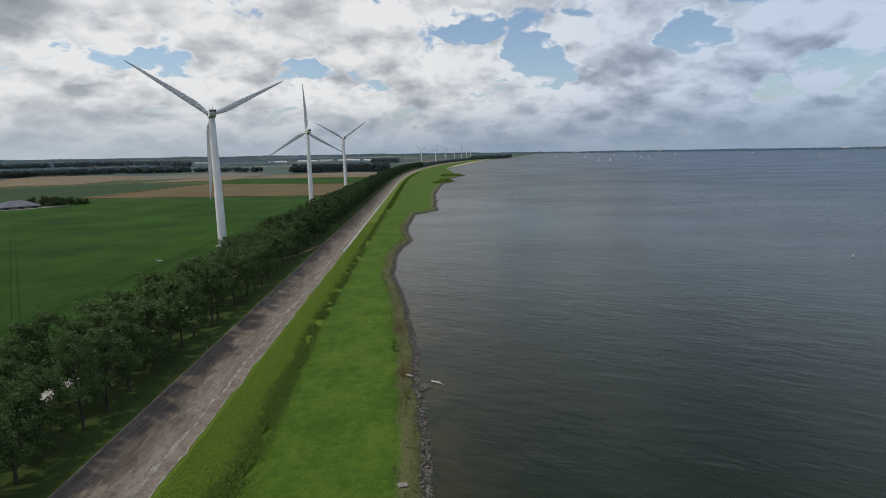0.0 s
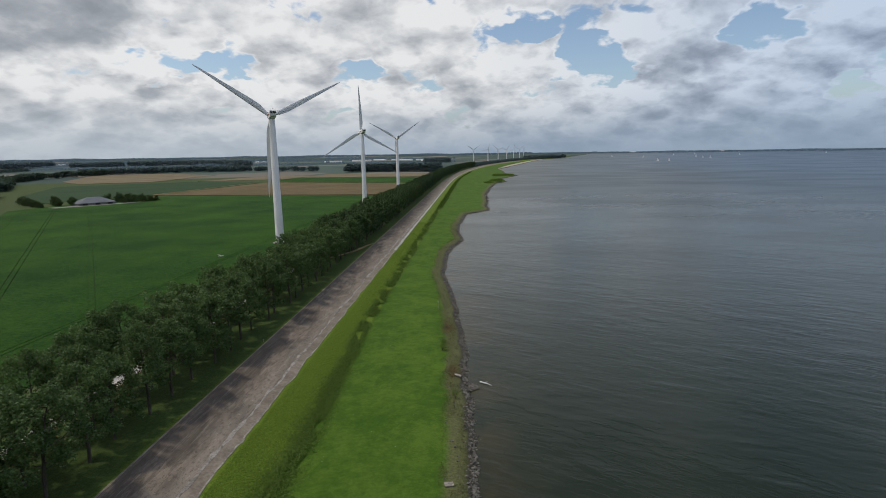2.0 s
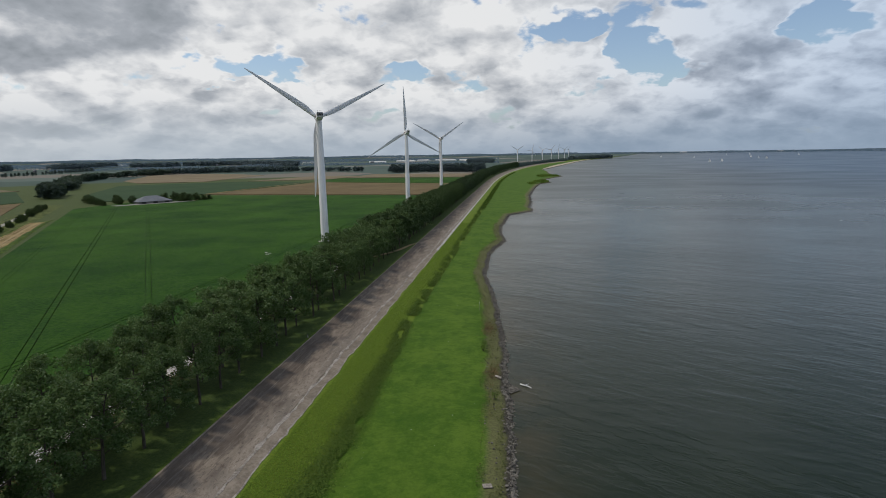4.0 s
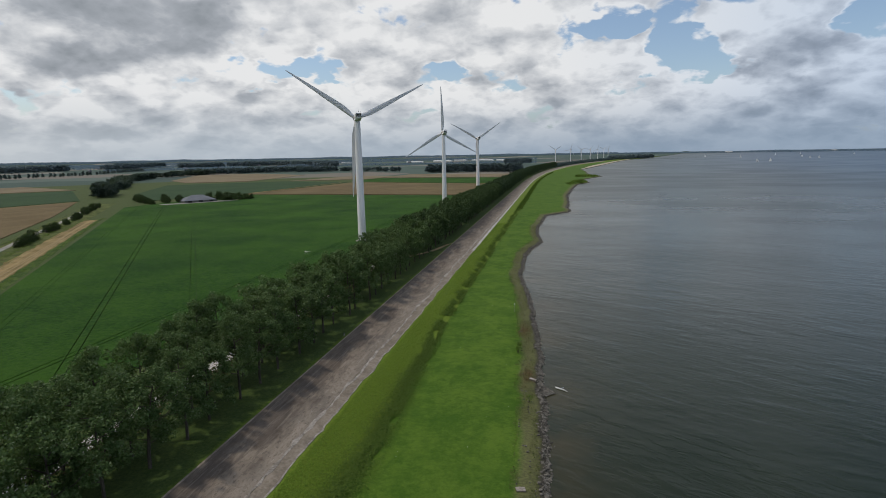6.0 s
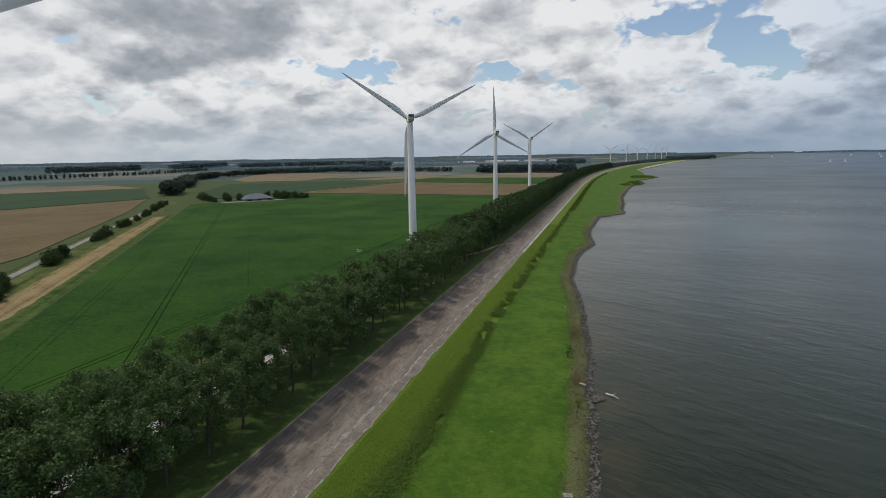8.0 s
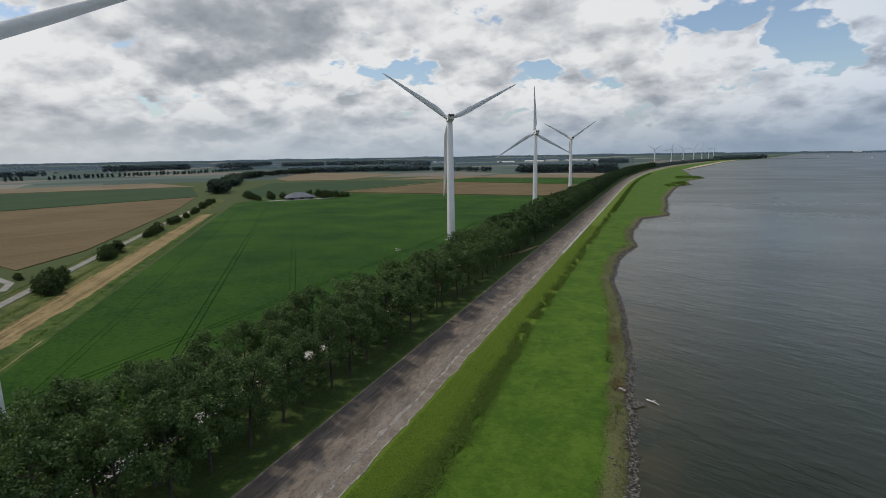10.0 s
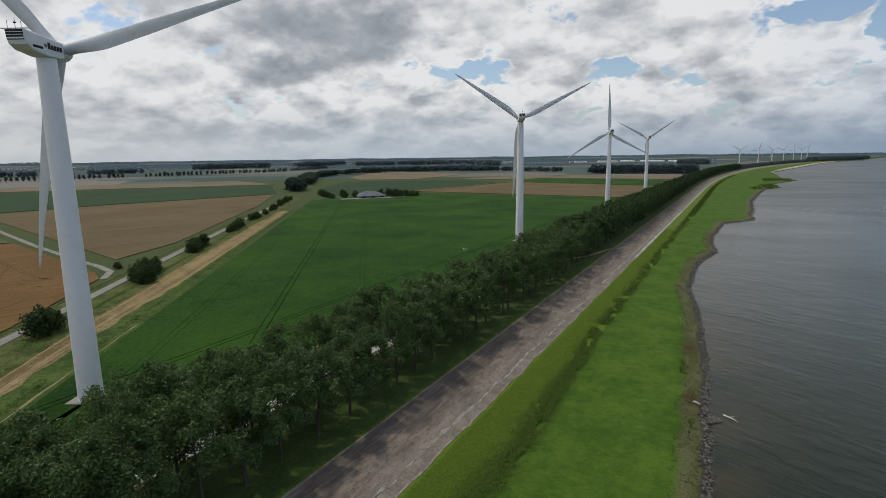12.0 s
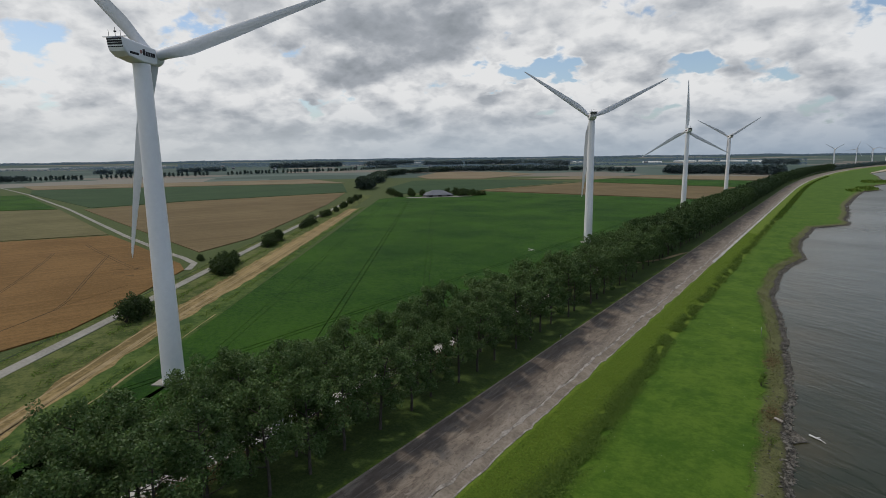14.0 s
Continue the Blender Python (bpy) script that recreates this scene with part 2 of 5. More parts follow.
def crop_look(name, dark, light, rows_wide=0.0, turn=0.0, patch=30.0, bump=0.1):
    def build(n, place):
        fine = n.noise(place, 0.9, 8.0, 0.8)
        broad = n.noise(place, 1 / patch, 4.0, 0.6)
        value = n.math("ADD", n.math("MULTIPLY", broad, 0.42), n.math("MULTIPLY", fine, 0.58))
        if rows_wide:
            turned = n.add("ShaderNodeVectorRotate", {"Vector": place, "Angle": turn}, rotation_type="Z_AXIS").outputs[0]
            drill = n.noise(n.vec("MULTIPLY", turned, (1 / rows_wide, 0.006, 0.0)), 1.0, 2.0)
            value = n.math("ADD", value, n.math("MULTIPLY", n.math("SUBTRACT", drill, 0.5), 0.35))
        return n.mix(n.span(value, 0.41, 0.59), dark, light), fine
    return principled(name, build, 0.95, bump, 0.12)


def asphalt_look(n, place):
    axis = n.add("ShaderNodeSeparateXYZ", {0: place}).outputs
    fine = n.noise(place, 3.0, 7.0, 0.75)
    smear = n.noise(n.vec("MULTIPLY", place, (1.0, 0.22, 1.0)), 0.55, 5.0, 0.65, 0.6)
    broad = n.noise(place, 0.11, 4.0, 0.6)
    colour = n.mix(n.span(smear, 0.34, 0.66), (0.108, 0.085, 0.066), (0.232, 0.190, 0.148))
    colour = n.mix(n.math("MULTIPLY", n.span(broad, 0.45, 0.70), 0.5), colour, (0.090, 0.078, 0.068))
    stain = n.span(n.math("ADD", n.noise(n.vec("MULTIPLY", place, (1.0, 0.35, 1.0)), 0.20, 4.0, 0.6), n.span(axis[0], -45.0, -38.0, 0.10, -0.12, False)), 0.47, 0.58)
    colour = n.mix(n.math("MULTIPLY", stain, 0.62), colour, (0.062, 0.050, 0.042))
    colour = n.mix(n.span(axis[0], -41.0, -37.5, 0.0, 0.30), colour, (0.30, 0.262, 0.215))
    lines = n.span(n.noise(n.vec("MULTIPLY", place, (2.4, 0.10, 1.0)), 1.0, 5.0, 0.7), 0.52, 0.66)
    colour = n.mix(n.math("MULTIPLY", lines, 0.24), colour, (0.34, 0.295, 0.245))
    speck = n.span(n.noise(n.vec("MULTIPLY", place, (1.0, 0.45, 1.0)), 1.6, 4.0, 0.8), 0.58, 0.68)
    low = n.span(axis[0], -42.0, -36.5)
    colour = n.mix(n.math("MULTIPLY", n.math("MULTIPLY", speck, low), 0.6), colour, (0.40, 0.37, 0.33))
    grain = n.noise(n.vec("MULTIPLY", place, (1.0, 0.45, 1.0)), 2.4, 7.0, 0.85)
    colour = n.mix(n.math("MULTIPLY", n.span(grain, 0.50, 0.62), 0.62), colour, (0.066, 0.049, 0.036))
    colour = n.mix(n.math("MULTIPLY", n.span(fine, 0.54, 0.66), 0.35), colour, (0.055, 0.046, 0.038))
    return colour, n.math("ADD", fine, n.math("ADD", smear, grain))


M = dict(
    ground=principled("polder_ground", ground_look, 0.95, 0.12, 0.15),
    water=water_look(),
    asphalt=principled("worn_asphalt", asphalt_look, 0.9, 0.05, 0.2),
    concrete=two_scale((0.140, 0.114, 0.086), (0.255, 0.214, 0.168), 3.0, 0.5, 0.9, 0.02, "weathered_concrete"),
    mortar=two_scale((0.15, 0.130, 0.108), (0.38, 0.345, 0.30), 2.0, 0.4, 0.9, 0.02, "pale_joint_mortar"),
    pale_lane=two_scale((0.30, 0.29, 0.265), (0.48, 0.465, 0.43), 6.0, 0.6, 0.9, 0.01, "bright_concrete_lane"),
    lane=two_scale((0.17, 0.162, 0.142), (0.27, 0.258, 0.23), 6.0, 0.6, 0.9, 0.01, "pale_concrete_lane"),
    verge=crop_look("rough_verge_grass", (0.040, 0.060, 0.014), (0.112, 0.125, 0.040), 0.0, 0.0, 9.0, 0.2),
    green_verge=crop_look("green_field_margin", (0.026, 0.058, 0.010), (0.082, 0.118, 0.028), 0.0, 0.0, 7.0, 0.2),
    rut=two_scale((0.19, 0.142, 0.072), (0.31, 0.235, 0.125), 5.0, 0.5, 0.95, 0.02, "bare_dry_earth"),
    flat=crop_look("flattened_wheat", (0.050, 0.032, 0.014), (0.085, 0.055, 0.024), 0.0, 0.0, 12.0),
    dirt=crop_look("dry_straw_track", (0.125, 0.092, 0.038), (0.28, 0.205, 0.095), 1.1, -0.637, 14.0),
    beet=crop_look("green_crop", (0.0095, 0.041, 0.0029), (0.033, 0.087, 0.0068), 0.0, 0.0, 45.0, 0.5),
    leek=crop_look("bluish_green_crop", (0.023, 0.049, 0.020), (0.035, 0.065, 0.026), 4.0, 0.2, 60.0),
    wheat=crop_look("ripe_wheat", (0.118, 0.067, 0.022), (0.172, 0.100, 0.037), 3.0, 0.3, 50.0),
    tan=crop_look("pale_brown_wheat", (0.104, 0.076, 0.037), (0.144, 0.107, 0.054), 3.0, 0.3, 60.0),
    straw=crop_look("pale_wheat", (0.140, 0.110, 0.068), (0.195, 0.156, 0.098), 3.0, 0.3, 70.0),
    pale=crop_look("yellowish_crop", (0.088, 0.083, 0.036), (0.130, 0.115, 0.054), 4.0, 0.3, 40.0),
    soil=two_scale((0.014, 0.030, 0.008), (0.030, 0.048, 0.014), 4.0, 0.5, 1.0, 0.05, "dark_soil"),
    rock=two_scale((0.020, 0.018, 0.015), (0.190, 0.175, 0.148), 0.9, 0.22, 0.85, 0.03, "basalt_rock"),
    bark=two_scale((0.035, 0.030, 0.023), (0.085, 0.072, 0.058), 1.0, 0.15, 0.95, 0.02, "grey_brown_bark", stretch=(1, 1, 0.3)),
    poplar=leaf_look("poplar_leaves", (0.034, 0.072, 0.021), (0.106, 0.158, 0.051), 0.30),
    row_leaf=leaf_look("far_poplar_leaves", (0.026, 0.052, 0.020), (0.070, 0.108, 0.040)),
    far_row=leaf_look("distant_poplar_leaves", (0.017, 0.036, 0.018), (0.044, 0.070, 0.033)),
    bush=leaf_look("bush_leaves", (0.020, 0.038, 0.013), (0.050, 0.076, 0.027)),
    # blue-grey of the air's haze put into the leaf colour
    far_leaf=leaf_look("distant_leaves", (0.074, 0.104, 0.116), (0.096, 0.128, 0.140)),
    shore_weed=leaf_look("olive_shore_weeds", (0.048, 0.062, 0.016), (0.125, 0.128, 0.040)),
    # inland trees and woods: distance haze painted into the leaves as paler blue
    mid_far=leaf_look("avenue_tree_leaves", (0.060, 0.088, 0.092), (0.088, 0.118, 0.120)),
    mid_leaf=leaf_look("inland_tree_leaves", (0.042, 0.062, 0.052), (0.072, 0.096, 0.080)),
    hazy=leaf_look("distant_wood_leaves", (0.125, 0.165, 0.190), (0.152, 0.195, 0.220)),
    weed=leaf_look("weed_leaves", (0.046, 0.090, 0.012), (0.128, 0.190, 0.030)),
    tuft=leaf_look("tall_grass_blades", (0.094, 0.176, 0.013), (0.195, 0.278, 0.035)),
    steel=two_scale((0.745, 0.73, 0.73), (0.80, 0.785, 0.78), 9.0, 0.8, 0.42, 0.0, "white_painted_steel", 0.5),
    blade=two_scale((0.56, 0.57, 0.58), (0.65, 0.65, 0.655), 7.0, 0.6, 0.45, 0.0, "white_gelcoat", 0.5),
    grille=two_scale((0.012, 0.012, 0.013), (0.03, 0.03, 0.032), 0.8, 0.1, 0.7, 0.0, "black_louvre"),
    ink=two_scale((0.020, 0.018, 0.022), (0.035, 0.032, 0.036), 0.8, 0.1, 0.5, 0.0, "dark_lettering_paint"),
    red=two_scale((0.30, 0.13, 0.12), (0.40, 0.20, 0.18), 0.8, 0.1, 0.5, 0.0, "red_paint"),
    roof=two_scale((0.10, 0.108, 0.122), (0.15, 0.16, 0.178), 6.0, 0.8, 0.7, 0.02, "grey_sheet_roof"),
    wall=two_scale((0.10, 0.10, 0.10), (0.17, 0.165, 0.16), 5.0, 0.5, 0.85, 0.01, "grey_wall"),
    white=two_scale((0.50, 0.50, 0.49), (0.68, 0.68, 0.66), 5.0, 0.5, 0.6, 0.0, "white_cladding"),
    sail=two_scale((0.80, 0.80, 0.79), (0.88, 0.88, 0.87), 4.0, 0.4, 0.8, 0.0, "white_sailcloth"),
    sand=two_scale((0.30, 0.25, 0.18), (0.45, 0.39, 0.29), 20.0, 1.0, 0.95, 0.05, "beach_sand"),
)


# ---- shaping helpers ----
def finish(mesh, material, smooth=False):
    mesh.materials.append(material)
    if smooth:
        mesh.polygons.foreach_set("use_smooth", [True] * len(mesh.polygons))
    mesh.update()
    return mesh


def mesh_of(name, verts, faces, material, smooth=False):
    mesh = bpy.data.meshes.new(name)
    mesh.from_pydata([tuple(v) for v in verts], [], [tuple(q) for q in faces])
    return finish(mesh, material, smooth)


def quads_mesh(name, corners, material):
    """corners: array of n x 4 x 3, one quad a row."""
    corners = np.asarray(corners, np.float32)
    count = len(corners)
    mesh = bpy.data.meshes.new(name)
    mesh.vertices.add(4 * count)
    mesh.vertices.foreach_set("co", corners.reshape(-1))
    mesh.loops.add(4 * count)
    mesh.loops.foreach_set("vertex_index", np.arange(4 * count, dtype=np.int32))
    mesh.polygons.add(count)
    mesh.polygons.foreach_set("loop_start", np.arange(0, 4 * count, 4, dtype=np.int32))
    mesh.update(calc_edges=True)
    return finish(mesh, material)


def part(name, shape, material, parent, label=""):
    """Links a bmesh or a mesh as one object under a thing or a part."""
    if isinstance(shape, bmesh.types.BMesh):
        mesh = bpy.data.meshes.new(name)
        shape.to_mesh(mesh)
        shape.free()
        finish(mesh, material)
    else:
        mesh = shape
    ob = new(name, mesh)
    ob.parent = parent
    return tagged(ob, label)


def thing(name, label, category, group="", kind=""):
    return tagged(new(name), label, category, group, kind)


def box(bm, x0, x1, y0, y1, z0, z1, bevel=0.0):
    made = bmesh.ops.create_cube(bm, size=1.0, matrix=Matrix.Translation(((x0 + x1) / 2, (y0 + y1) / 2, (z0 + z1) / 2)) @ Matrix.Diagonal((x1 - x0, y1 - y0, z1 - z0, 1)))
    if bevel:
        edges = list({e for v in made["verts"] for e in v.link_edges})
        bmesh.ops.bevel(bm, geom=edges, offset=bevel, segments=2, affect="EDGES", profile=0.6)
    return bm


def tube(verts, faces, path, radii, sides=8):
    """Appends a tapered tube along path."""
    first = len(verts)
    for k, (p, r) in enumerate(zip(path, radii)):
        ahead = (Vector(path[min(k + 1, len(path) - 1)]) - Vector(path[max(k - 1, 0)])).normalized()
        side = ahead.cross(Vector((0.31, 0.95, 0.05))).normalized()
        other = ahead.cross(side)
        for s in range(sides):
            a = 2 * math.pi * s / sides
            verts.append(Vector(p) + side * (r * math.cos(a)) + other * (r * math.sin(a)))
    for k in range(len(path) - 1):
        for s in range(sides):
            a, b = first + k * sides + s, first + k * sides + (s + 1) % sides
            faces.append((a, b, b + sides, a + sides))
    faces.append(tuple(first + s for s in range(sides))[::-1])
    faces.append(tuple(first + (len(path) - 1) * sides + s for s in range(sides)))


def scatter_leaves(rng, centres, size, lift=0.35, ratio=0.75):
    """Small quads at the centres, turned at random, lying rather flat by lift."""
    count = len(centres)
    normal = rng.normal(size=(count, 3))
    normal[:, 2] = np.abs(normal[:, 2]) + lift
    normal /= np.linalg.norm(normal, axis=1, keepdims=True)
    side = np.cross(normal, rng.normal(size=(count, 3)))
    side /= np.linalg.norm(side, axis=1, keepdims=True)
    other = np.cross(normal, side)
    s = (size * rng.uniform(0.6, 1.35, count))[:, None]
    a, b = side * s * 0.5, other * s * 0.5 * ratio
    return np.stack([centres - a * 0.25 - b, centres + a - b * 0.15, centres + a * 0.25 + b, centres - a + b * 0.15], 1)


def tufts(rng, places, tall, wide):
    """Upright leaning blades: one quad a tuft."""
    count = len(places)
    a = rng.uniform(0, 2 * math.pi, count)
    w = wide * rng.uniform(0.6, 1.4, count)
    h = tall * rng.uniform(0.5, 1.4, count)
    side = np.stack([np.cos(a) * w, np.sin(a) * w, 0 * a], 1)
    top = np.stack([rng.normal(0, 0.35, count) * h, rng.normal(0, 0.35, count) * h, h], 1)
    return np.stack([places - side * 0.6, places + side * 0.6, places + side * 0.35 + top, places - side * 0.35 + top], 1)


# ---- the lie of the land ----
def far_rise(x, y):
    """How much the distant sheet lifts, so that its end at 4.9 km meets the line of the true horizon."""
    r = min(math.hypot(x, y), 4900.0)
    return 30.0 * (max(r - 2000.0, 0.0) / 2900.0) ** 3


SHORE = [(-900, 6), (0, 1.5), (40, 0.6), (62, 0.0), (88, -0.8), (123, -3.2), (158, -6.3), (189, -11.3), (232, -12.1), (252, -9.5), (270, -6.1), (296, -9.0), (319, -9.7),
         (352, -7.8), (384, -6.2), (400, 4.2), (411, 10.9), (420, 11.5), (440, 8.5), (478, 11.3), (562, 11.0), (680, 20), (764, 29), (803, 47), (830, 40), (892, 42), (1007, 80),
         (1060, 62), (1259, 66), (1400, 62), (1480, 80), (2414, 257), (3240, 447), (3300, 452), (3420, 360), (5200, 300)]


def dike(y):
    """How far the dike line has bent to the right at y."""
    far = max(y - 700.0, 0.0)
    return 0.00008 * far * far if far < 2300 else 0.00008 * 2300 * 2300 + 0.368 * (far - 2300)


def shore(y):
    s = float(np.interp(y, [p[0] for p in SHORE], [p[1] for p in SHORE]))
    return s + 0.8 * noise.noise((0.11 * y, 3.1, 0)) + 0.5 * noise.noise((0.4 * y, 7.7, 0))


PROFILE = [(-5000, 0.4), (-90, 0.5), (-74, 1.2), (-66, 1.5), (-64, 2.6), (-60, 3.7), (-46, 4.0), (-45.2, 3.95), (-35, 1.75), (-31, 1.45), (-27, 0.95), (-25.5, 1.0), (-22, 1.15)]


def bank(across):
    return float(np.interp(across, [p[0] for p in PROFILE], [p[1] for p in PROFILE]))


def build_ground():
    ys = [*np.arange(-900, 0, 60), *np.arange(0, 450, 2.0), *np.arange(450, 1100, 6.0), *np.arange(1100, 3500, 30.0), *np.arange(3500, 4901, 100.0)]
    inland = [-4900, -4500, -4100, -3700, -3300, -2900, -2500, -2100, -1700, -1200, -800, -500, -300, -200, -150, -120]
    cross = [-95, -85, -76, -71, -67, -65, -63, -60, -56, -52, -48, -46, -45.2, -42, -39, -36, -34, -32, -30, -28.5, -27, -25.5, -24, -22]
    edge = [-6, -4.5, -3.4, -2.4, -1.6, -0.9, -0.3, 0.3, 1.0, 2.0, 4.0, 9.0, 30.0]
    verts, faces, mark = [], [], []
    for y in ys:
        c, s = dike(y), shore(y)
        s = max(s, c - 12)
        row = [(x, bank(x)) for x in inland] + [(c + x, bank(x)) for x in cross]
        row = [(min(x, c - 100), z) if k < len(inland) else (x, z) for k, (x, z) in enumerate(row)]
        first, last = c - 22, s - 6
        row += [(first + (last - first) * q, 1.15 - 0.1 * q) for q in (0.25, 0.5, 0.75)]
        for e in edge:
            z = float(np.interp(e, [-6, -3, -1, 0, 2, 9, 30], [1.05, 0.95, 0.5, 0.0, -0.6, -1.2, -2.5]))
            row.append((s + e, z))
        row += [(s + 400, -4), (max(2400, s + 500), -6), (3600, -6), (5000, -6)]
        for x, z in row:
            soft = 0.12 * noise.noise((x * 0.21, y * 0.21, 1.0)) if -60 < x - c < s - c - 4 and y < 1200 and abs(x - c + 40) > 5.4 else 0.0
            verts.append((x, y, z + soft + far_rise(x, y)))
            mark.append(x - s)
    wide = len(verts) // len(ys)
    for j in range(len(ys) - 1):
        for i in range(wide - 1):
            a = j * wide + i
            faces.append((a, a + 1, a + wide + 1, a + wide))
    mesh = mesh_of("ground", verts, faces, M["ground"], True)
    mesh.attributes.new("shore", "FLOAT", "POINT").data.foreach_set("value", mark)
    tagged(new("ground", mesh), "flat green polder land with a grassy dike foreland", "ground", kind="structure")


def build_water():
    ys = [*np.arange(-900, 0, 100), *np.arange(0, 450, 5.0), *np.arange(450, 1500, 20.0), *np.arange(1500, 4901, 100.0)]
    steps = [-1.5, 0.5, 3, 6, 10, 16, 30, 100, 400, 1000, 1600, 2200, 2700, 3200, 3700, 4200, 4900]
    verts, faces, mark = [], [], []
    for y in ys:
        s = max(shore(y), dike(y) - 12)
        for e in steps:
            x = min(s + e, 4900.0)
            verts.append((x, y, far_rise(x, y)))
            mark.append(e)
    wide = len(steps)
    for j in range(len(ys) - 1):
        for i in range(wide - 1):
            a = j * wide + i
            faces.append((a, a + 1, a + wide + 1, a + wide))
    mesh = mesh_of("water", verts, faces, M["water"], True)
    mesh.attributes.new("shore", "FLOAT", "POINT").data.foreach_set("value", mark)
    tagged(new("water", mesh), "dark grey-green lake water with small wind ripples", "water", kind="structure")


def strip(name, line, wide, z, thick, material, label, category, ragged=0.0, kind="structure"):
    """A slab along a line of (x, y); z may be a function of (x, y)."""
    verts, faces = [], []
    for k, (x, y) in enumerate(line):
        a, b = line[max(k - 1, 0)], line[min(k + 1, len(line) - 1)]
        run = math.hypot(b[0] - a[0], b[1] - a[1])
        nx, ny = (b[1] - a[1]) / run, -(b[0] - a[0]) / run
        l = wide / 2 + ragged * noise.noise((0.9 * y + x, 1.3, 0))
        r = wide / 2 + ragged * noise.noise((0.9 * y + x, 9.3, 0))
        for off in (-l, r):
            px, py = x + nx * off, y + ny * off
            top = z(px, py) if callable(z) else z
            verts += [(px, py, top), (px, py, top - thick)]
    for k in range(len(line) - 1):
        a, b = 4 * k, 4 * k + 4
        faces += [(a, a + 2, b + 2, b), (a + 2, a + 3, b + 3, b + 2), (a + 1, a, b, b + 1)]
    return tagged(new(name, mesh_of(name, verts, faces, material)), label, category, kind=kind)


def build_revetment():
    ys = [*np.arange(-300, 0, 20.0), *np.arange(0, 420, 1.5), *np.arange(420, 1100, 8.0), *np.arange(1100, 3000, 40.0)]
    verts, faces = [], []
    stations = [-45.35, -44.0, -42.0, -40.0, -38.4, -37.1]
    for y in ys:
        c = dike(y)
        for s in stations:
            verts.append((c + s, y, bank(s) + 0.12 + 0.04 * noise.noise((s * 0.6, y * 0.3, 0))))
        verts.append((c + stations[-1], y, bank(stations[-1]) - 0.2))
    wide = len(stations) + 1
    for j in range(len(ys) - 1):
        for i in range(wide - 1):
            a = j * wide + i
            faces.append((a, a + 1, a + wide + 1, a + wide))
    tagged(new("dike_revetment", mesh_of("dike_revetment", verts, faces, M["asphalt"])), "worn brown-grey asphalt slope protecting the dike", "revetment", kind="structure")
    verts, faces = [], []
    for y in ys:
        c = dike(y)
        jag = 0.55 * noise.noise((y * 0.13, 2.0, 0)) + 0.35 * noise.noise((y * 0.55, 5.0, 0))
        inner, outer = c - 37.0, c - 35.15 + jag
        verts += [(inner, y, bank(-37.0) + 0.10), ((inner + outer) / 2, y, bank(-36.0) + 0.10), (outer, y, bank(outer - c) + 0.11), (outer + 0.1, y, bank(outer - c) - 0.2)]
    for j in range(len(ys) - 1):
        for i in range(3):
            a = j * 4 + i
            faces.append((a, a + 1, a + 5, a + 4))
    tagged(new("revetment_toe", mesh_of("revetment_toe", verts, faces, M["concrete"])), "pale ragged concrete toe strip below the asphalt", "kerb", kind="structure")
    long = [y for y in ys if y > -50]
    strip("revetment_joint", [(dike(y) - 37.05 + 0.35 * noise.noise((y * 0.35, 4.4, 0)) + 0.5 * noise.noise((y * 0.07, 6.4, 0)), y) for y in long], 0.40, lambda x, y: bank(x - dike(y)) + 0.145, 0.05, M["mortar"], "whitish broken joint line along the asphalt slope", "joint", 0.46)
    strip("revetment_lip", [(dike(y) - 35.2 + 0.55 * noise.noise((y * 0.13, 2.0, 0)) + 0.35 * noise.noise((y * 0.55, 5.0, 0)), y) for y in long], 0.20, lambda x, y: bank(x - dike(y)) + 0.13, 0.10, M["mortar"], "pale crumbling lip of the concrete toe", "kerb", 0.1)
    strip("revetment_lip", [(dike(y) - 35.4 + 0.25 * noise.noise((y * 0.05, 3.0, 0)), y) for y in ys if 230 < y < 1600], 0.9, lambda x, y: bank(x - dike(y)) + 0.16, 0.10, M["pale_lane"], "pale worn edge of the concrete toe further along the dike", "kerb", 0.5)
    strip("crest_kerb", [(dike(y) - 45.5, y) for y in long], 0.30, lambda x, y: bank(x - dike(y)) + 0.15, 0.2, M["concrete"], "narrow concrete kerb along the top of the slope", "kerb")


build_ground()
build_water()
build_revetment()

# ---- lanes and fields of the polder ----
U, V = Vector((-0.595, 0.804)), Vector((0.804, 0.595))     # along the lane, and across it to the right


def uv_point(u, v):
    return (U.x * u + V.x * v, U.y * u + V.y * v)


def cut(poly, normal, limit):
    """The part of a polygon where normal . p <= limit."""
    out = []
    for k, p in enumerate(poly):
        q = poly[(k + 1) % len(poly)]
        a, b = normal[0] * p[0] + normal[1] * p[1] - limit, normal[0] * q[0] + normal[1] * q[1] - limit
        if a <= 0:
            out.append(p)
        if a * b < 0:
            out.append((p[0] + (q[0] - p[0]) * a / (a - b), p[1] + (q[1] - p[1]) * a / (a - b)))
    return out


def slab_mesh(verts, faces, poly, z0, z1):
    area = sum(p[0] * q[1] - q[0] * p[1] for p, q in zip(poly, poly[1:] + poly[:1]))
    poly = poly if area > 0 else poly[::-1]
    first, n = len(verts), len(poly)
    verts += [(x, y, z1) for x, y in poly] + [(x, y, z0) for x, y in poly]
    faces.append(tuple(range(first, first + n)))
    faces += [(first + k, first + n + k, first + n + (k + 1) % n, first + (k + 1) % n) for k in range(n)]


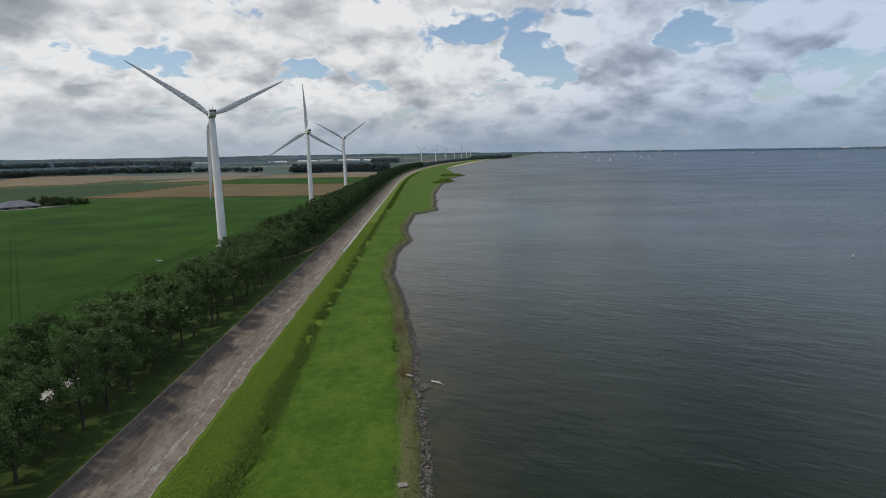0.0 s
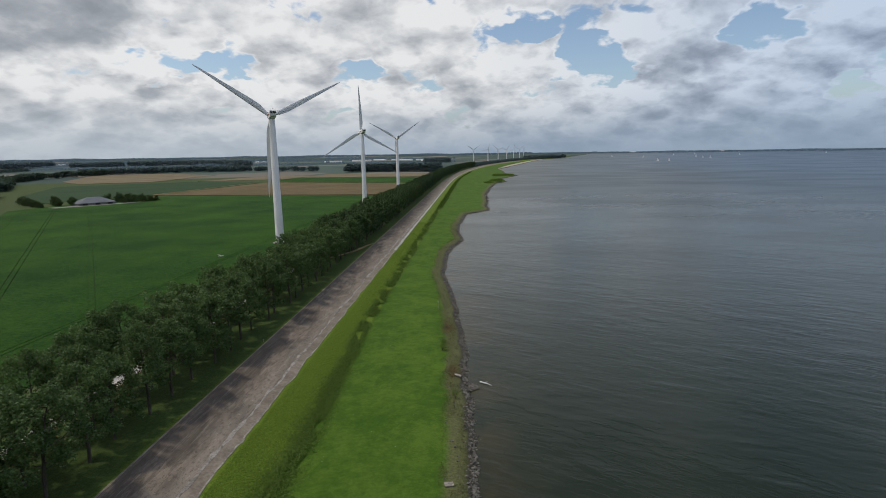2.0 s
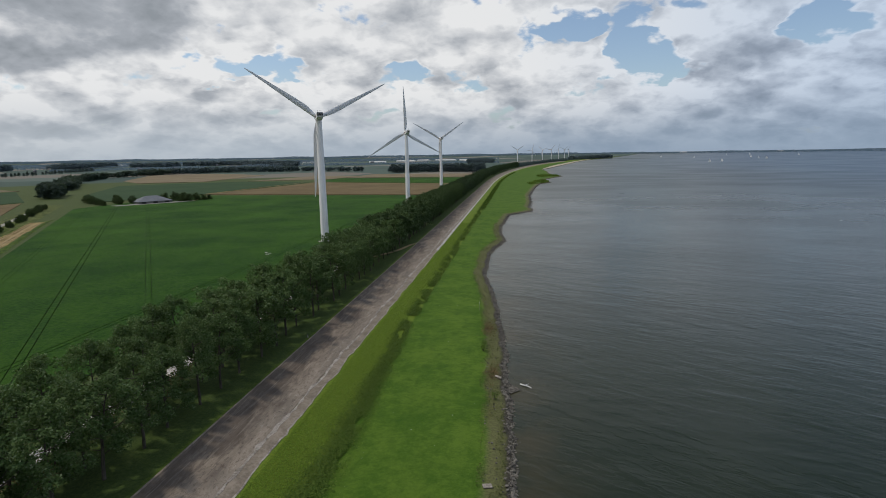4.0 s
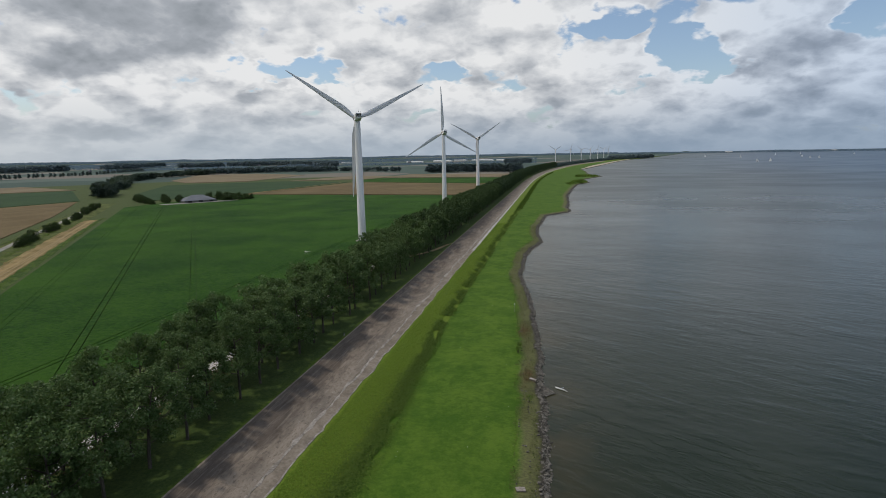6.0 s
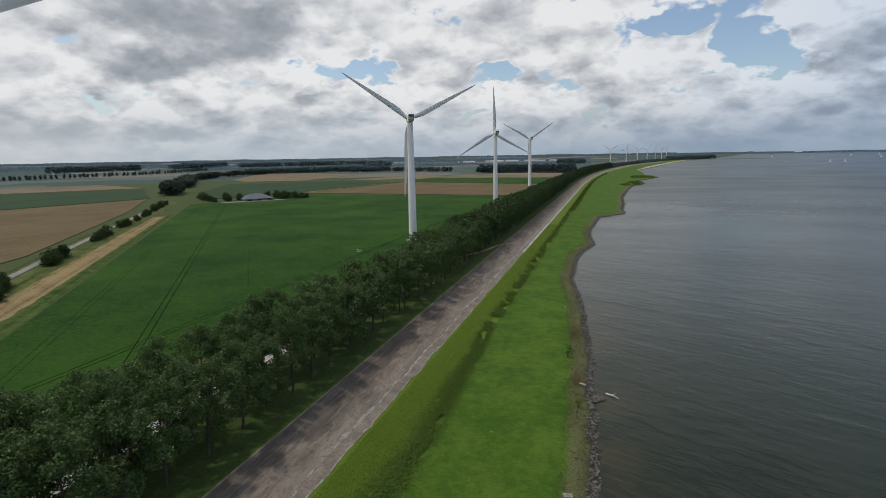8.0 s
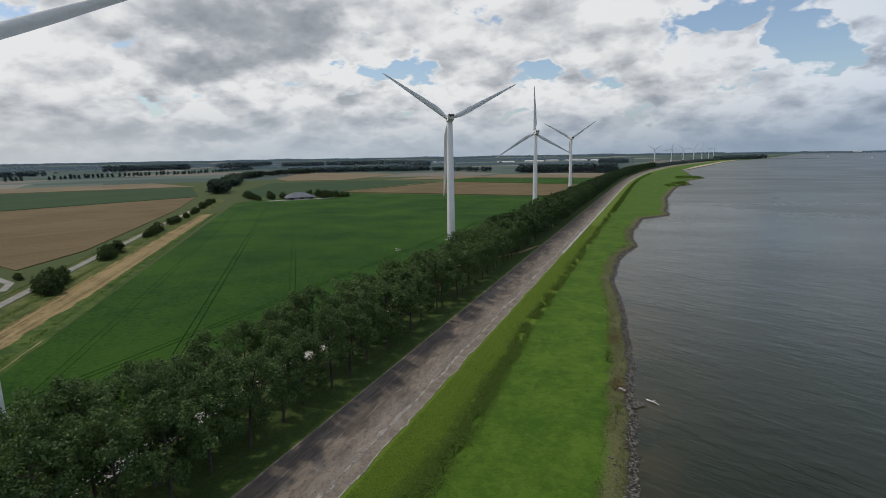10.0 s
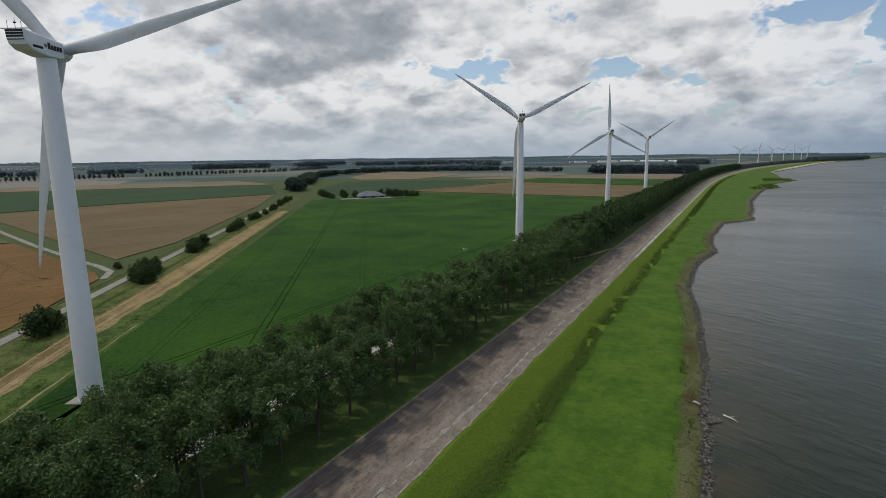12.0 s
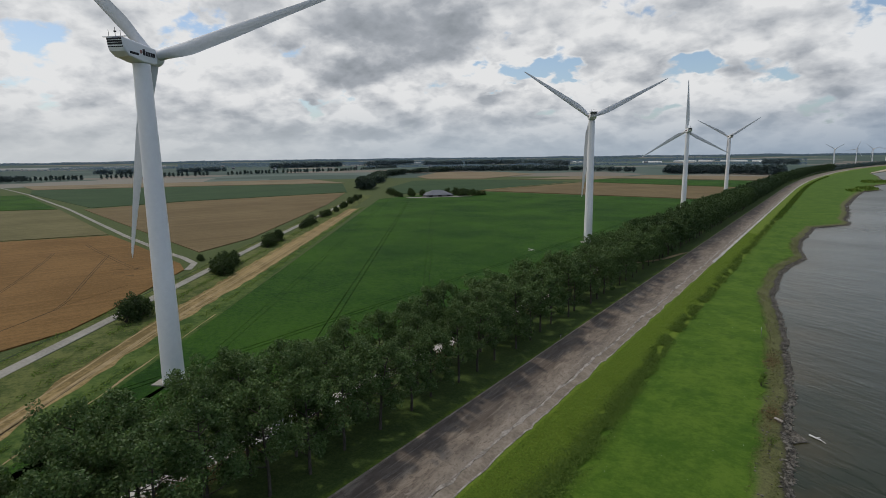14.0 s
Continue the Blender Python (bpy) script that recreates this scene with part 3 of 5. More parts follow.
def field(name, poly, tall, material, label, tracks=()):
    """A crop standing on the land. tracks: (normal, place, width) of wheel tracks, left open as bare lines."""
    pieces = [list(poly)]
    for normal, place, wide in tracks:
        split = []
        for piece in pieces:
            for half in (cut(piece, normal, place - wide / 2), cut(piece, (-normal[0], -normal[1]), -(place + wide / 2))):
                if len(half) > 2:
                    split.append(half)
        pieces = split
    verts, faces = [], []
    for piece in pieces:
        slab_mesh(verts, faces, piece, 0.3, 0.45 + tall)
    tagged(new(name, mesh_of(name, verts, faces, material)), label, "crop field", kind="stuff")


v2, down = (V.x, V.y), (1.0, 0.0)
beet_tracks = [(v2, v + g, w) for v, w in ((-51.0, 0.14), (-29.0, 0.24), (-4.0, 0.14)) for g in (-0.95, 0.95)] + [(down, -107.0 + g, 0.32) for g in (-0.9, 0.9)]
green = [(-86, 5), (-86, 563), (-375, 575), (-392, 425)]
green = cut(green + [uv_point(20, -62.3)], (-V.x - 0.0139 * U.x, -V.y - 0.0139 * U.y), 62.0)
verts, faces = [], []
slab_mesh(verts, faces, green, 0.2, 0.54)
tagged(new("field_soil", mesh_of("field_soil", verts, faces, M["soil"])), "bare dark soil between the crop rows", "soil", kind="structure")
field("beet_field", green, 0.35, M["beet"], "lush dark green root crop with wheel tracks", beet_tracks)
wheat_cut = [(-140, -20), (-158, 51), (-168, 64), (-209, 120 - 10), (-222, 115.5), (-305, 132), (-344, 139), (-390, 60), (-430, -90)]
field("wheat_field", wheat_cut, 0.42, M["wheat"], "ripe orange-brown wheat beside the lane")
for line, wide in ((((-317.5, 115.8), (-290, 110), (-269.9, 106.7), (-250, 103), (-231.7, 100.2)), 0.32), (((-269.9, 106.7), (-228, 83), (-193.3, 63.7), (-184, 57), (-176, 46), (-168, 34)), 0.30),
                   (((-300, 95), (-283.5, 87.1), (-250, 69), (-224.9, 54.6), (-200, 40)), 0.28), (((-187, 60), (-193, 72.4), (-199, 84)), 0.2)):
    for side in (-0.85, 0.85):
        strip("wheel_track", [(x + side * 0.42, y - side * 0.85) for x, y in line], wide, 0.89, 0.1, M["flat"], "dark pressed wheel track through the ripe wheat", "track", 0.08)
rng = np.random.default_rng(91)
for _ in range(7):
    x, y, turn, long = rng.uniform(-232, -214), rng.uniform(88, 103), rng.uniform(0.2, 0.9), rng.uniform(2, 5)
    strip("lodged_patch", [(x + math.cos(turn) * long * q, y + math.sin(turn) * long * q) for q in (-0.5, -0.25, 0.0, 0.25, 0.5)], rng.uniform(0.6, 1.1), 0.885, 0.1, M["flat"], "small dark patch of wheat flattened by wind", "crop", 0.5)
field("wheat_field", [(-243, 136), (-552, 203), (-555, 300), (-503, 482), (-392, 352), (-262, 178)], 0.42, M["tan"], "ripe brown wheat between two lanes")
field("pale_field", [(-350, 140), (-575, 191), (-640, 122), (-450, -20), (-394, 60)], 0.4, M["pale"], "yellowish ripening crop beside the wheat")
field("beet_field", [(-582, 192), (-868, 250), (-900, 200), (-648, 120)], 0.4, M["beet"], "dark green crop patch beside the far lane")
field("leek_field", [(-566, 214), (-890, 264), (-1000, 300), (-880, 450), (-690, 655), (-510, 492), (-562, 300)], 0.4, M["leek"], "dull bluish green crop behind the wheat")
field("wheat_field", [(-1010, 305), (-1180, 340), (-900, 760), (-702, 672), (-890, 462)], 0.6, M["straw"], "pale straw-coloured stubble strip")
field("wheat_field", [(-366, 588), (-100, 569), (-100, 785), (-328, 846)], 0.7, M["tan"], "broad wedge of ripe wheat behind the green crop")
field("beet_field", [(-330, 856), (-100, 795), (-100, 985), (-350, 995)], 0.4, M["beet"], "bright green crop behind the wheat")
field("leek_field", [(-428, 490), (-374, 600), (-342, 848), (-480, 900), (-640, 790), (-520, 580)], 0.4, M["leek"], "dull green crop behind the barn")
field("wheat_field", [(-480, 906), (-343, 960), (-318, 1100), (-430, 1102)], 0.7, M["straw"], "pale wheat strip before the wood")
field("wheat_field", [(-325, 1190), (-90, 1165), (-100, 1000), (-330, 1010)], 0.7, M["straw"], "pale wheat strip before the wood")
field("wheat_field", [(-660, 862), (-560, 905), (-590, 1200), (-800, 1340), (-920, 1250), (-760, 950)], 0.7, M["straw"], "pale stubble field far inland")
def ribbon(name, u0, u1, left, right, z, material, label, category, ragged=0.0, kind="structure"):
    """A thin slab along the lane between two edges, each a function of the way along."""
    verts, faces = [], []
    steps = list(np.arange(u0, u1, 3.0))
    for u in steps:
        a = left(u) + ragged * noise.noise((u * 0.13, 1.7, 0)) + 0.4 * ragged * noise.noise((u * 0.6, 4.7, 0))
        b = right(u) + ragged * noise.noise((u * 0.13, 8.7, 0)) + 0.4 * ragged * noise.noise((u * 0.6, 6.7, 0))
        for v in (a, b):
            verts += [(*uv_point(u, v), z), (*uv_point(u, v), z - 0.3)]
    for k in range(len(steps) - 1):
        a, b = 4 * k, 4 * k + 4
        faces += [(a, a + 2, b + 2, b), (a + 2, a + 3, b + 3, b + 2), (a + 1, a, b, b + 1)]
    tagged(new(name, mesh_of(name, verts, faces, material)), label, category, kind=kind)


def track_left(u):
    return float(np.interp(u, (-120, 60, 90, 131, 208, 330, 470), (-73.8, -73.8, -75.2, -78.2, -79.8, -79.0, -77.5)))


def track_right(u):
    return float(np.interp(u, (-120, 80, 131, 208, 470), (-69.6, -70.4, -71.2, -68.9, -69.2)))


ribbon("dirt_track", -120, 470, track_left, track_right, 0.62, M["dirt"], "dry straw-coloured farm track beside the crop", "track", 1.3)
for at in (0.20, 0.52, 0.66, 0.86):
    ribbon("wheel_rut", 20, 460, lambda u: track_left(u) + (track_right(u) - track_left(u)) * at + 0.5 * math.sin(u / 37 + 9 * at) - 0.22, lambda u: track_left(u) + (track_right(u) - track_left(u)) * at + 0.5 * math.sin(u / 37 + 9 * at) + 0.22, 0.64, M["rut"], "bare pale wheel rut pressed into the farm track", "track", 0.14)
ribbon("verge", 20, 640, lambda u: -99.0, lambda u: -93.4, 0.58, M["verge"], "olive rough grass verge between the wheat and the lane", "grass", 1.0, "stuff")
ribbon("verge", 20, 640, lambda u: -89.9, lambda u: track_left(u) + 1.6, 0.585, M["verge"], "rough green verge between the lane and the farm track", "grass", 1.0, "stuff")
ribbon("verge", 20, 475, lambda u: track_right(u) - 1.6, lambda u: -60.6 - 0.0139 * u, 0.59, M["green_verge"], "rough green margin between the farm track and the crop", "grass", 0.8, "stuff")
ribbon("trodden_line", 62, 152, lambda u: -64.2, lambda u: -63.85, 0.61, M["rut"], "faint pale trodden line in the field margin", "path", 0.35)
ribbon("ditch", 60, 640, lambda u: -98.0, lambda u: -97.1, 0.615, M["soil"], "narrow dark ditch along the edge of the wheat", "ditch", 0.4)
for line in (((-114.5, 227.5), (-112.5, 226.0), (-110.5, 225.5)), ((-112.0, 222.5), (-110.4, 222.9))):
    strip("bare_mark", line, 0.5, 0.83, 0.1, M["pale_lane"], "small pale mark in the green crop", "soil", 0.2)
strip("access_path", [(-58, 205), (-52.5, 214), (-49.9, 221), (-48.6, 228), (-47.4, 233), (-45.6, 236.5)], 1.8, lambda x, y: bank(x) + 0.07, 0.2, M["rut"], "pale trodden path climbing to the crest of the dike", "path", 0.35)
strip("road_lane", [uv_point(u, -92.2 + 0.6 * math.sin(u / 60)) for u in range(-160, 640, 10)], 3.4, 0.66, 0.3, M["lane"], "narrow pale concrete farm lane", "road")
strip("road_side_lane", [(-208, 111), (-219, 120), (-235, 124), (-252, 126.5), (-330, 142), (-578, 199), (-880, 259), (-1165, 303), (-1500, 350)], 2.7, 0.67, 0.3, M["lane"], "pale concrete side lane across the fields", "road")
strip("road_dike", [(dike(y) - 69.0, y) for y in range(-100, 1500, 10)], 3.2, 1.66, 0.3, M["pale_lane"], "pale concrete service road behind the trees", "road")


# ---- wind turbines ----
HUB = 60.7          # top of the tower above its foot


def section_mesh(name, rings, material):
    """Skins a list of closed rings of equal length, with end caps."""
    verts, faces, n = [p for ring in rings for p in ring], [], len(rings[0])
    for k in range(len(rings) - 1):
        for s in range(n):
            a, b = k * n + s, k * n + (s + 1) % n
            faces.append((a, b, b + n, a + n))
    faces += [tuple(range(n))[::-1], tuple(range((len(rings) - 1) * n, len(rings) * n))]
    mesh = mesh_of(name, verts, faces, material, True)
    mesh.set_sharp_from_angle(angle=radians(38))
    return mesh


def blade_mesh():
    """A blade along +z from the hub's centre; its flat faces along +y."""
    rings = []
    plan = np.array(((1.2, 1.9, 1.9, 0, 0), (2.6, 1.9, 1.9, 0, 0), (4.2, 2.3, 1.55, 14, 0), (6.5, 2.65, 1.05, 13, 0), (8.5, 2.85, 0.80, 11, 0), (12, 2.65, 0.62, 8, 0.02),
                                         (18, 2.3, 0.44, 5, 0.1), (25, 1.7, 0.31, 3, 0.25), (32, 1.15, 0.20, 1, 0.55), (37, 0.75, 0.13, 0, 0.85), (39.3, 0.42, 0.10, 0, 1.0), (40, 0.10, 0.05, 0, 1.05)))
    for z in (1.2, *np.linspace(2.6, 39.3, 42), 40.0):
        chord, thick, twist, bend = (float(np.interp(z, plan[:, 0], plan[:, k])) for k in (1, 2, 3, 4))
        ring, a = [], radians(twist)
        roundness = min(max((thick / chord - 0.3) / 0.7, 0), 1)
        for s in range(16):
            q = 2 * math.pi * s / 16
            x, y = math.cos(q) * chord / 2, math.sin(q) * thick / 2
            if x < 0:
                y *= max(roundness + (1 - roundness) * max(1 + 2 * x / chord, 0.0) ** 0.9, 0.12)
            x += (1 - roundness) * -0.18 * chord
            ring.append((y * math.sin(a) - x * math.cos(a), x * math.sin(a) + y * math.cos(a) + bend, z))
        rings.append(ring[::-1])
    return section_mesh("blade", rings, M["blade"])


def nacelle_mesh():
    bm = bmesh.new()
    outline = [(2.9, 0.05), (2.9, 3.05), (2.3, 3.35), (-6.9, 4.05), (-7.5, 3.9), (-7.3, 2.2), (-6.9, 1.2), (-5.6, 0.35), (-1.6, -0.25), (1.8, -0.25)]
    left, right = [bm.verts.new((-1.75, y, z)) for y, z in outline], [bm.verts.new((1.75, y, z)) for y, z in outline]
    bm.faces.new(left)
    bm.faces.new(right[::-1])
    for k in range(len(outline)):
        j = (k + 1) % len(outline)
        bm.faces.new((left[j], left[k], right[k], right[j]))
    bmesh.ops.recalc_face_normals(bm, faces=bm.faces)
    sides = [e for e in bm.edges if abs(e.verts[0].co.x - e.verts[1].co.x) < 0.1]
    bmesh.ops.bevel(bm, geom=sides, offset=0.38, segments=3, affect="EDGES", profile=0.55)
    return bm


def build_turbine():
    root = thing("wind_turbine", "tall white three-bladed wind turbine standing behind the trees", "wind turbine", "turbines along the dike")
    rings = [[(r * math.cos(2 * math.pi * s / 32), r * math.sin(2 * math.pi * s / 32), z) for s in range(32)] for z, r in ((0.1, 2.14), (0.5, 2.14), (0.55, 2.08), (15, 1.95), (30, 1.80), (45, 1.64), (60.6, 1.45))]
    part("tower", section_mesh("tower", rings, M["steel"]), M["steel"], root, "white tapered tubular steel tower")
    part("foundation", box(bmesh.new(), -3.4, 2.3, -2.3, 2.3, -0.6, 0.12, 0.05), M["lane"], root, "pale concrete foundation pad")
    nacelle = part("nacelle", nacelle_mesh(), M["steel"], root, "boxy white nacelle with louvred rear")
    nacelle.location, nacelle.scale = (0, 0, HUB + 0.15), (0.88, 0.84, 0.80)
    for k in range(4):
        z = 1.95 + 0.49 * k
        back = float(np.interp(z, [1.2, 2.2, 3.9], [-6.9, -7.3, -7.5]))
        part("louvre", box(bmesh.new(), -1.55, 1.55, back - 0.07, back + 0.2, z, z + 0.38, 0.03), M["grille"], nacelle, "black rear louvre")
    part("rear_fin", box(bmesh.new(), -2.6, 2.6, -7.25, -6.7, 4.06, 4.15, 0.03), M["steel"], nacelle, "flat white cross plate at the rear")
    for x, tall in ((-1.3, 1.6), (0.1, 2.0), (1.2, 1.3)):
        part("mast", box(bmesh.new(), x - 0.03, x + 0.03, -7.08, -7.02, 3.9, 4.0 + tall), M["grille"], nacelle, "thin dark instrument mast")
    part("wind_vane", box(bmesh.new(), -0.1, 0.3, -7.2, -6.9, 5.0, 5.25, 0.03), M["grille"], nacelle, "small dark wind vane")
    hatch = part("side_hatch", box(bmesh.new(), 1.70, 1.79, -5.6, -3.0, 0.95, 1.45, 0.03), M["grille"], nacelle, "dark side vent slot")
    for side in (1, -1):
        # plain shapes in the colours of the mark on the flank
        for k, (y, wide, tall) in enumerate(((-1.35, 0.66, 1.30), (-0.52, 0.60, 0.92), (0.25, 0.60, 0.92), (1.02, 0.60, 0.92), (1.76, 0.56, 0.92))):
            part("mark_bar", box(bmesh.new(), side * 1.77 - 0.04, side * 1.77 + 0.04, y - wide / 2, y + wide / 2, 1.25, 1.25 + tall), M["ink"], nacelle, "dark lettering-like bar")
        part("mark_disc", bmesh_disc(side * 1.77, -2.25, 1.85, 0.40), M["red"], nacelle, "small red disc mark")
    hub = bmesh.new()
    bmesh.ops.create_uvsphere(hub, u_segments=24, v_segments=14, radius=1.65)
    for v in hub.verts:
        v.co.y = v.co.y * (1.25 if v.co.y > 0 else 0.85)
    for f in hub.faces:
        f.smooth = True
    rotor = part("rotor_hub", hub, M["steel"], root, "rounded white rotor hub")
    rotor.location = (0, 3.6, HUB + 1.55)
    shape = blade_mesh()
    for k in range(3):
        blade = part("blade", shape, M["blade"], rotor, "long tapered white rotor blade")
        blade.rotation_euler = (0, radians(120 * k), 0)
    return root


def bmesh_disc(x, y, z, r):
    bm = bmesh.new()
    bmesh.ops.create_cone(bm, cap_ends=True, segments=20, radius1=r, radius2=r, depth=0.06, matrix=Matrix.Translation((x, y, z)) @ Matrix.Rotation(radians(90), 4, "Y"))
    return bm


def turn_rotor(root, angle, tilt=4.0):
    for ob in root.children:
        if ob.name.startswith("rotor_hub"):
            ob.rotation_euler = (radians(tilt), radians(angle), 0)


WIND = 28.0
turbine = build_turbine()
turbine.matrix_basis = pose(-102.6, 50.1, 0.9, 0, 0, WIND)
turn_rotor(turbine, 76)
for x, y, angle in ((-98.0, 260.5, -56), (-98.8, 476.0, -2), (-98.2, 686.0, -62), (-4, 2200, 60), (61, 2510, 20), (119, 2770, 70), (174, 2980, 40), (226, 3170, 10), (275, 3370, 55), (312, 3510, 30)):
    other = copy_thing(turbine, pose(x, y, 0.7 + far_rise(x, y), 0, 0, WIND) @ Matrix.Scale(0.86 if y > 1000 else 1.0, 4))
    turn_rotor(other, angle)


# ---- trees ----
def tree_shape(seed, tall, wide, leaves, leaf, clear=2.6):
    """Trunk with limbs, and a crown of leaf clumps: verts and faces, and leaf quads."""
    rng = np.random.default_rng(seed)
    verts, faces = [], []
    lean = rng.normal(0, 0.25, 2)
    path = [(lean[0] * (k / 6) ** 2 * 2 + rng.normal(0, 0.06), lean[1] * (k / 6) ** 2 * 2 + rng.normal(0, 0.06), tall * 0.90 * k / 6) for k in range(7)]
    path[0] = (0, 0, -0.3)
    tube(verts, faces, path, [0.24 * (1 - 0.88 * k / 6) * tall / 14 + 0.01 for k in range(7)], 7)
    clumps = []
    for k in range(15):
        h = clear + (tall * 0.86 - clear) * (k + rng.uniform(0, 0.8)) / 15
        a = k * 2.4 + rng.uniform(-0.4, 0.4)
        q = (h - clear) / (tall - clear)
        reach = wide * (0.62 + 0.5 * math.sin(math.pi * min(q * 0.85 + 0.22, 1))) * rng.uniform(0.65, 1.1) * (1 - 0.45 * q * q)
        base = np.array([np.interp(h, [p[2] for p in path], [p[n] for p in path]) for n in (0, 1)])
        end = (base[0] + math.cos(a) * reach, base[1] + math.sin(a) * reach, h + reach * rng.uniform(0.35, 0.75))
        mid = (base[0] + math.cos(a) * reach * 0.5, base[1] + math.sin(a) * reach * 0.5, h + reach * 0.2)
        tube(verts, faces, [(base[0], base[1], h), mid, end], [0.075, 0.05, 0.015], 5)
        clumps += [(*end, rng.uniform(0.7, 1.2)), (*(np.array(mid) * 0.35 + np.array(end) * 0.65 + rng.normal(0, 0.5, 3)), rng.uniform(0.6, 1.1))]
        for _ in range(2):
            clumps.append((*(np.array(end) + rng.normal(0, 0.85, 3)), rng.uniform(0.45, 0.9)))
    for _ in range(5):
        clumps.append((path[-1][0] + rng.normal(0, 0.5), path[-1][1] + rng.normal(0, 0.5), tall * rng.uniform(0.86, 0.99), rng.uniform(0.5, 0.9)))
    clumps = np.array(clumps)
    share = clumps[:, 3] ** 2
    pick = rng.choice(len(clumps), leaves, p=share / share.sum())
    spread = rng.normal(size=(leaves, 3))
    spread /= np.linalg.norm(spread, axis=1, keepdims=True)
    centres = clumps[pick, :3] + spread * (clumps[pick, 3] * rng.uniform(0.25, 1.0, leaves) ** 0.6)[:, None] * (wide / 3.2)
    return verts, faces, scatter_leaves(rng, centres, leaf)


def build_tree(seed, name, label, category, group, tall, wide, leaves, leaf, foliage, clear=2.6):
    verts, faces, quads = tree_shape(seed, tall, wide, leaves, leaf, clear)
    root = thing(name, label, category, group)
    part("trunk", mesh_of("trunk", verts, faces, M["bark"]), M["bark"], root)
    part("crown", quads_mesh("crown", quads, foliage), foliage, root)
    return root


POPLAR = "leafy grey-green poplar with a dark bare trunk"
rng = np.random.default_rng(5)
def poplars(seed, count, leaves, leaf, foliage="poplar"):
    return [build_tree(seed + k, "poplar_tree", POPLAR, "tree", "trees along the dike", 13.4 + 0.5 * (k % 3), 3.75, leaves, leaf, M[foliage], 2.3 + 0.5 * (k % 3)) for k in range(count)]


# the nearer the finer: end of the stretch, trees to copy
STRETCHES = [(96, poplars(11, 6, 8000, 0.295)), (215, poplars(31, 5, 4300, 0.40)), (470, poplars(51, 4, 1750, 0.62, "row_leaf"))]
spots, far_spots = [], []
for row, across in enumerate((-51.6, -57.3, -62.6)):
    y = -6.7 + 2.2 * row
    while y < 1500:
        x = dike(y) + across + rng.normal(0, 0.45)
        if y > 38 and rng.uniform() < (0.0, 0.05, 0.14)[row]:
            y += 6.9
            continue
        if (row == 1 and abs(y - 117) < 3.5) or (row == 2 and abs(y - 128) < 3.5):
            y += 6.9
            continue
        (spots if y < 470 else far_spots).append((x, y + rng.normal(0, 0.6), bank(across) - 0.1))
        y += 6.9
used = set()
for x, y, z in spots:
    m = pose(x, y, z, 0, 0, rng.uniform(0, 360)) @ Matrix.Diagonal((*([rng.uniform(0.90, 1.10)] * 2), rng.uniform(0.93, 1.07) * (1.06 if x - dike(y) < -60 else 1.0) * (1.12 if 12 < y < 50 else 1.02), 1))
    kin = next(trees for end, trees in STRETCHES if y < end or end == 470)
    pick = next((tree for tree in kin if tree.name not in used), None)
    if pick:
        pick.matrix_basis = m
        used.add(pick.name)
    else:
        copy_thing(kin[int(rng.integers(len(kin)))], m).scale = m.to_scale()


def grove(name, label, places, tall, wide, leaves, leaf, foliage, seed=3, low=0.10):
    """Many distant trees in one mesh: crowns of leaf clumps over thin trunks."""
    rng = np.random.default_rng(seed)
    shapes = [tree_shape(seed * 10 + k, tall, wide, leaves, leaf, tall * low)[2] for k in range(5)]
    quads = []
    for x, y, z in places:
        a, s = rng.uniform(0, 2 * math.pi), rng.uniform(0.85, 1.15)
        turn = np.array([[math.cos(a), math.sin(a), 0], [-math.sin(a), math.cos(a), 0], [0, 0, 1]]) * s
        z += far_rise(x, y)
        quads.append(shapes[int(rng.integers(5))] @ turn + (x, y, z))
        stem = np.array([[-0.2, 0, 0], [0.2, 0, 0], [0.1, 0, tall * 0.6], [-0.1, 0, tall * 0.6]])
        quads.append(np.stack([stem, stem[:, [1, 0, 2]]]) + (x, y, z))
    tagged(new(name, quads_mesh(name, np.concatenate(quads), foliage)), label, "trees", kind="stuff")


grove("poplar_row", "long dark row of poplars along the dike", [p for p in far_spots if p[1] < 700 or rng.uniform() < 0.8], 13.6, 3.5, 380, 1.12, M["far_row"], 4, 0.16)

def belt(rng, line, deep, step):
    """Places of trees along a line, spread over a depth."""
    out = []
    for (ax, ay), (bx, by) in zip(line, line[1:]):
        run = math.hypot(bx - ax, by - ay)
        for _ in range(max(1, int(1.5 * run / step * max(1.0, deep / step * 0.6)))):
            q, d = rng.uniform(), rng.uniform(-0.5, 0.5) * deep
            out.append((ax + (bx - ax) * q - (by - ay) / run * d, ay + (by - ay) * q + (bx - ax) / run * d, 0.4))
    return out


def avenue(ax, ay, bx, by, count, rng):
    return [(ax + (bx - ax) * k / (count - 1) + rng.normal(0, 1.0), ay + (by - ay) * k / (count - 1) + rng.normal(0, 1.5), 0.4) for k in range(count) if rng.uniform() > 0.06]


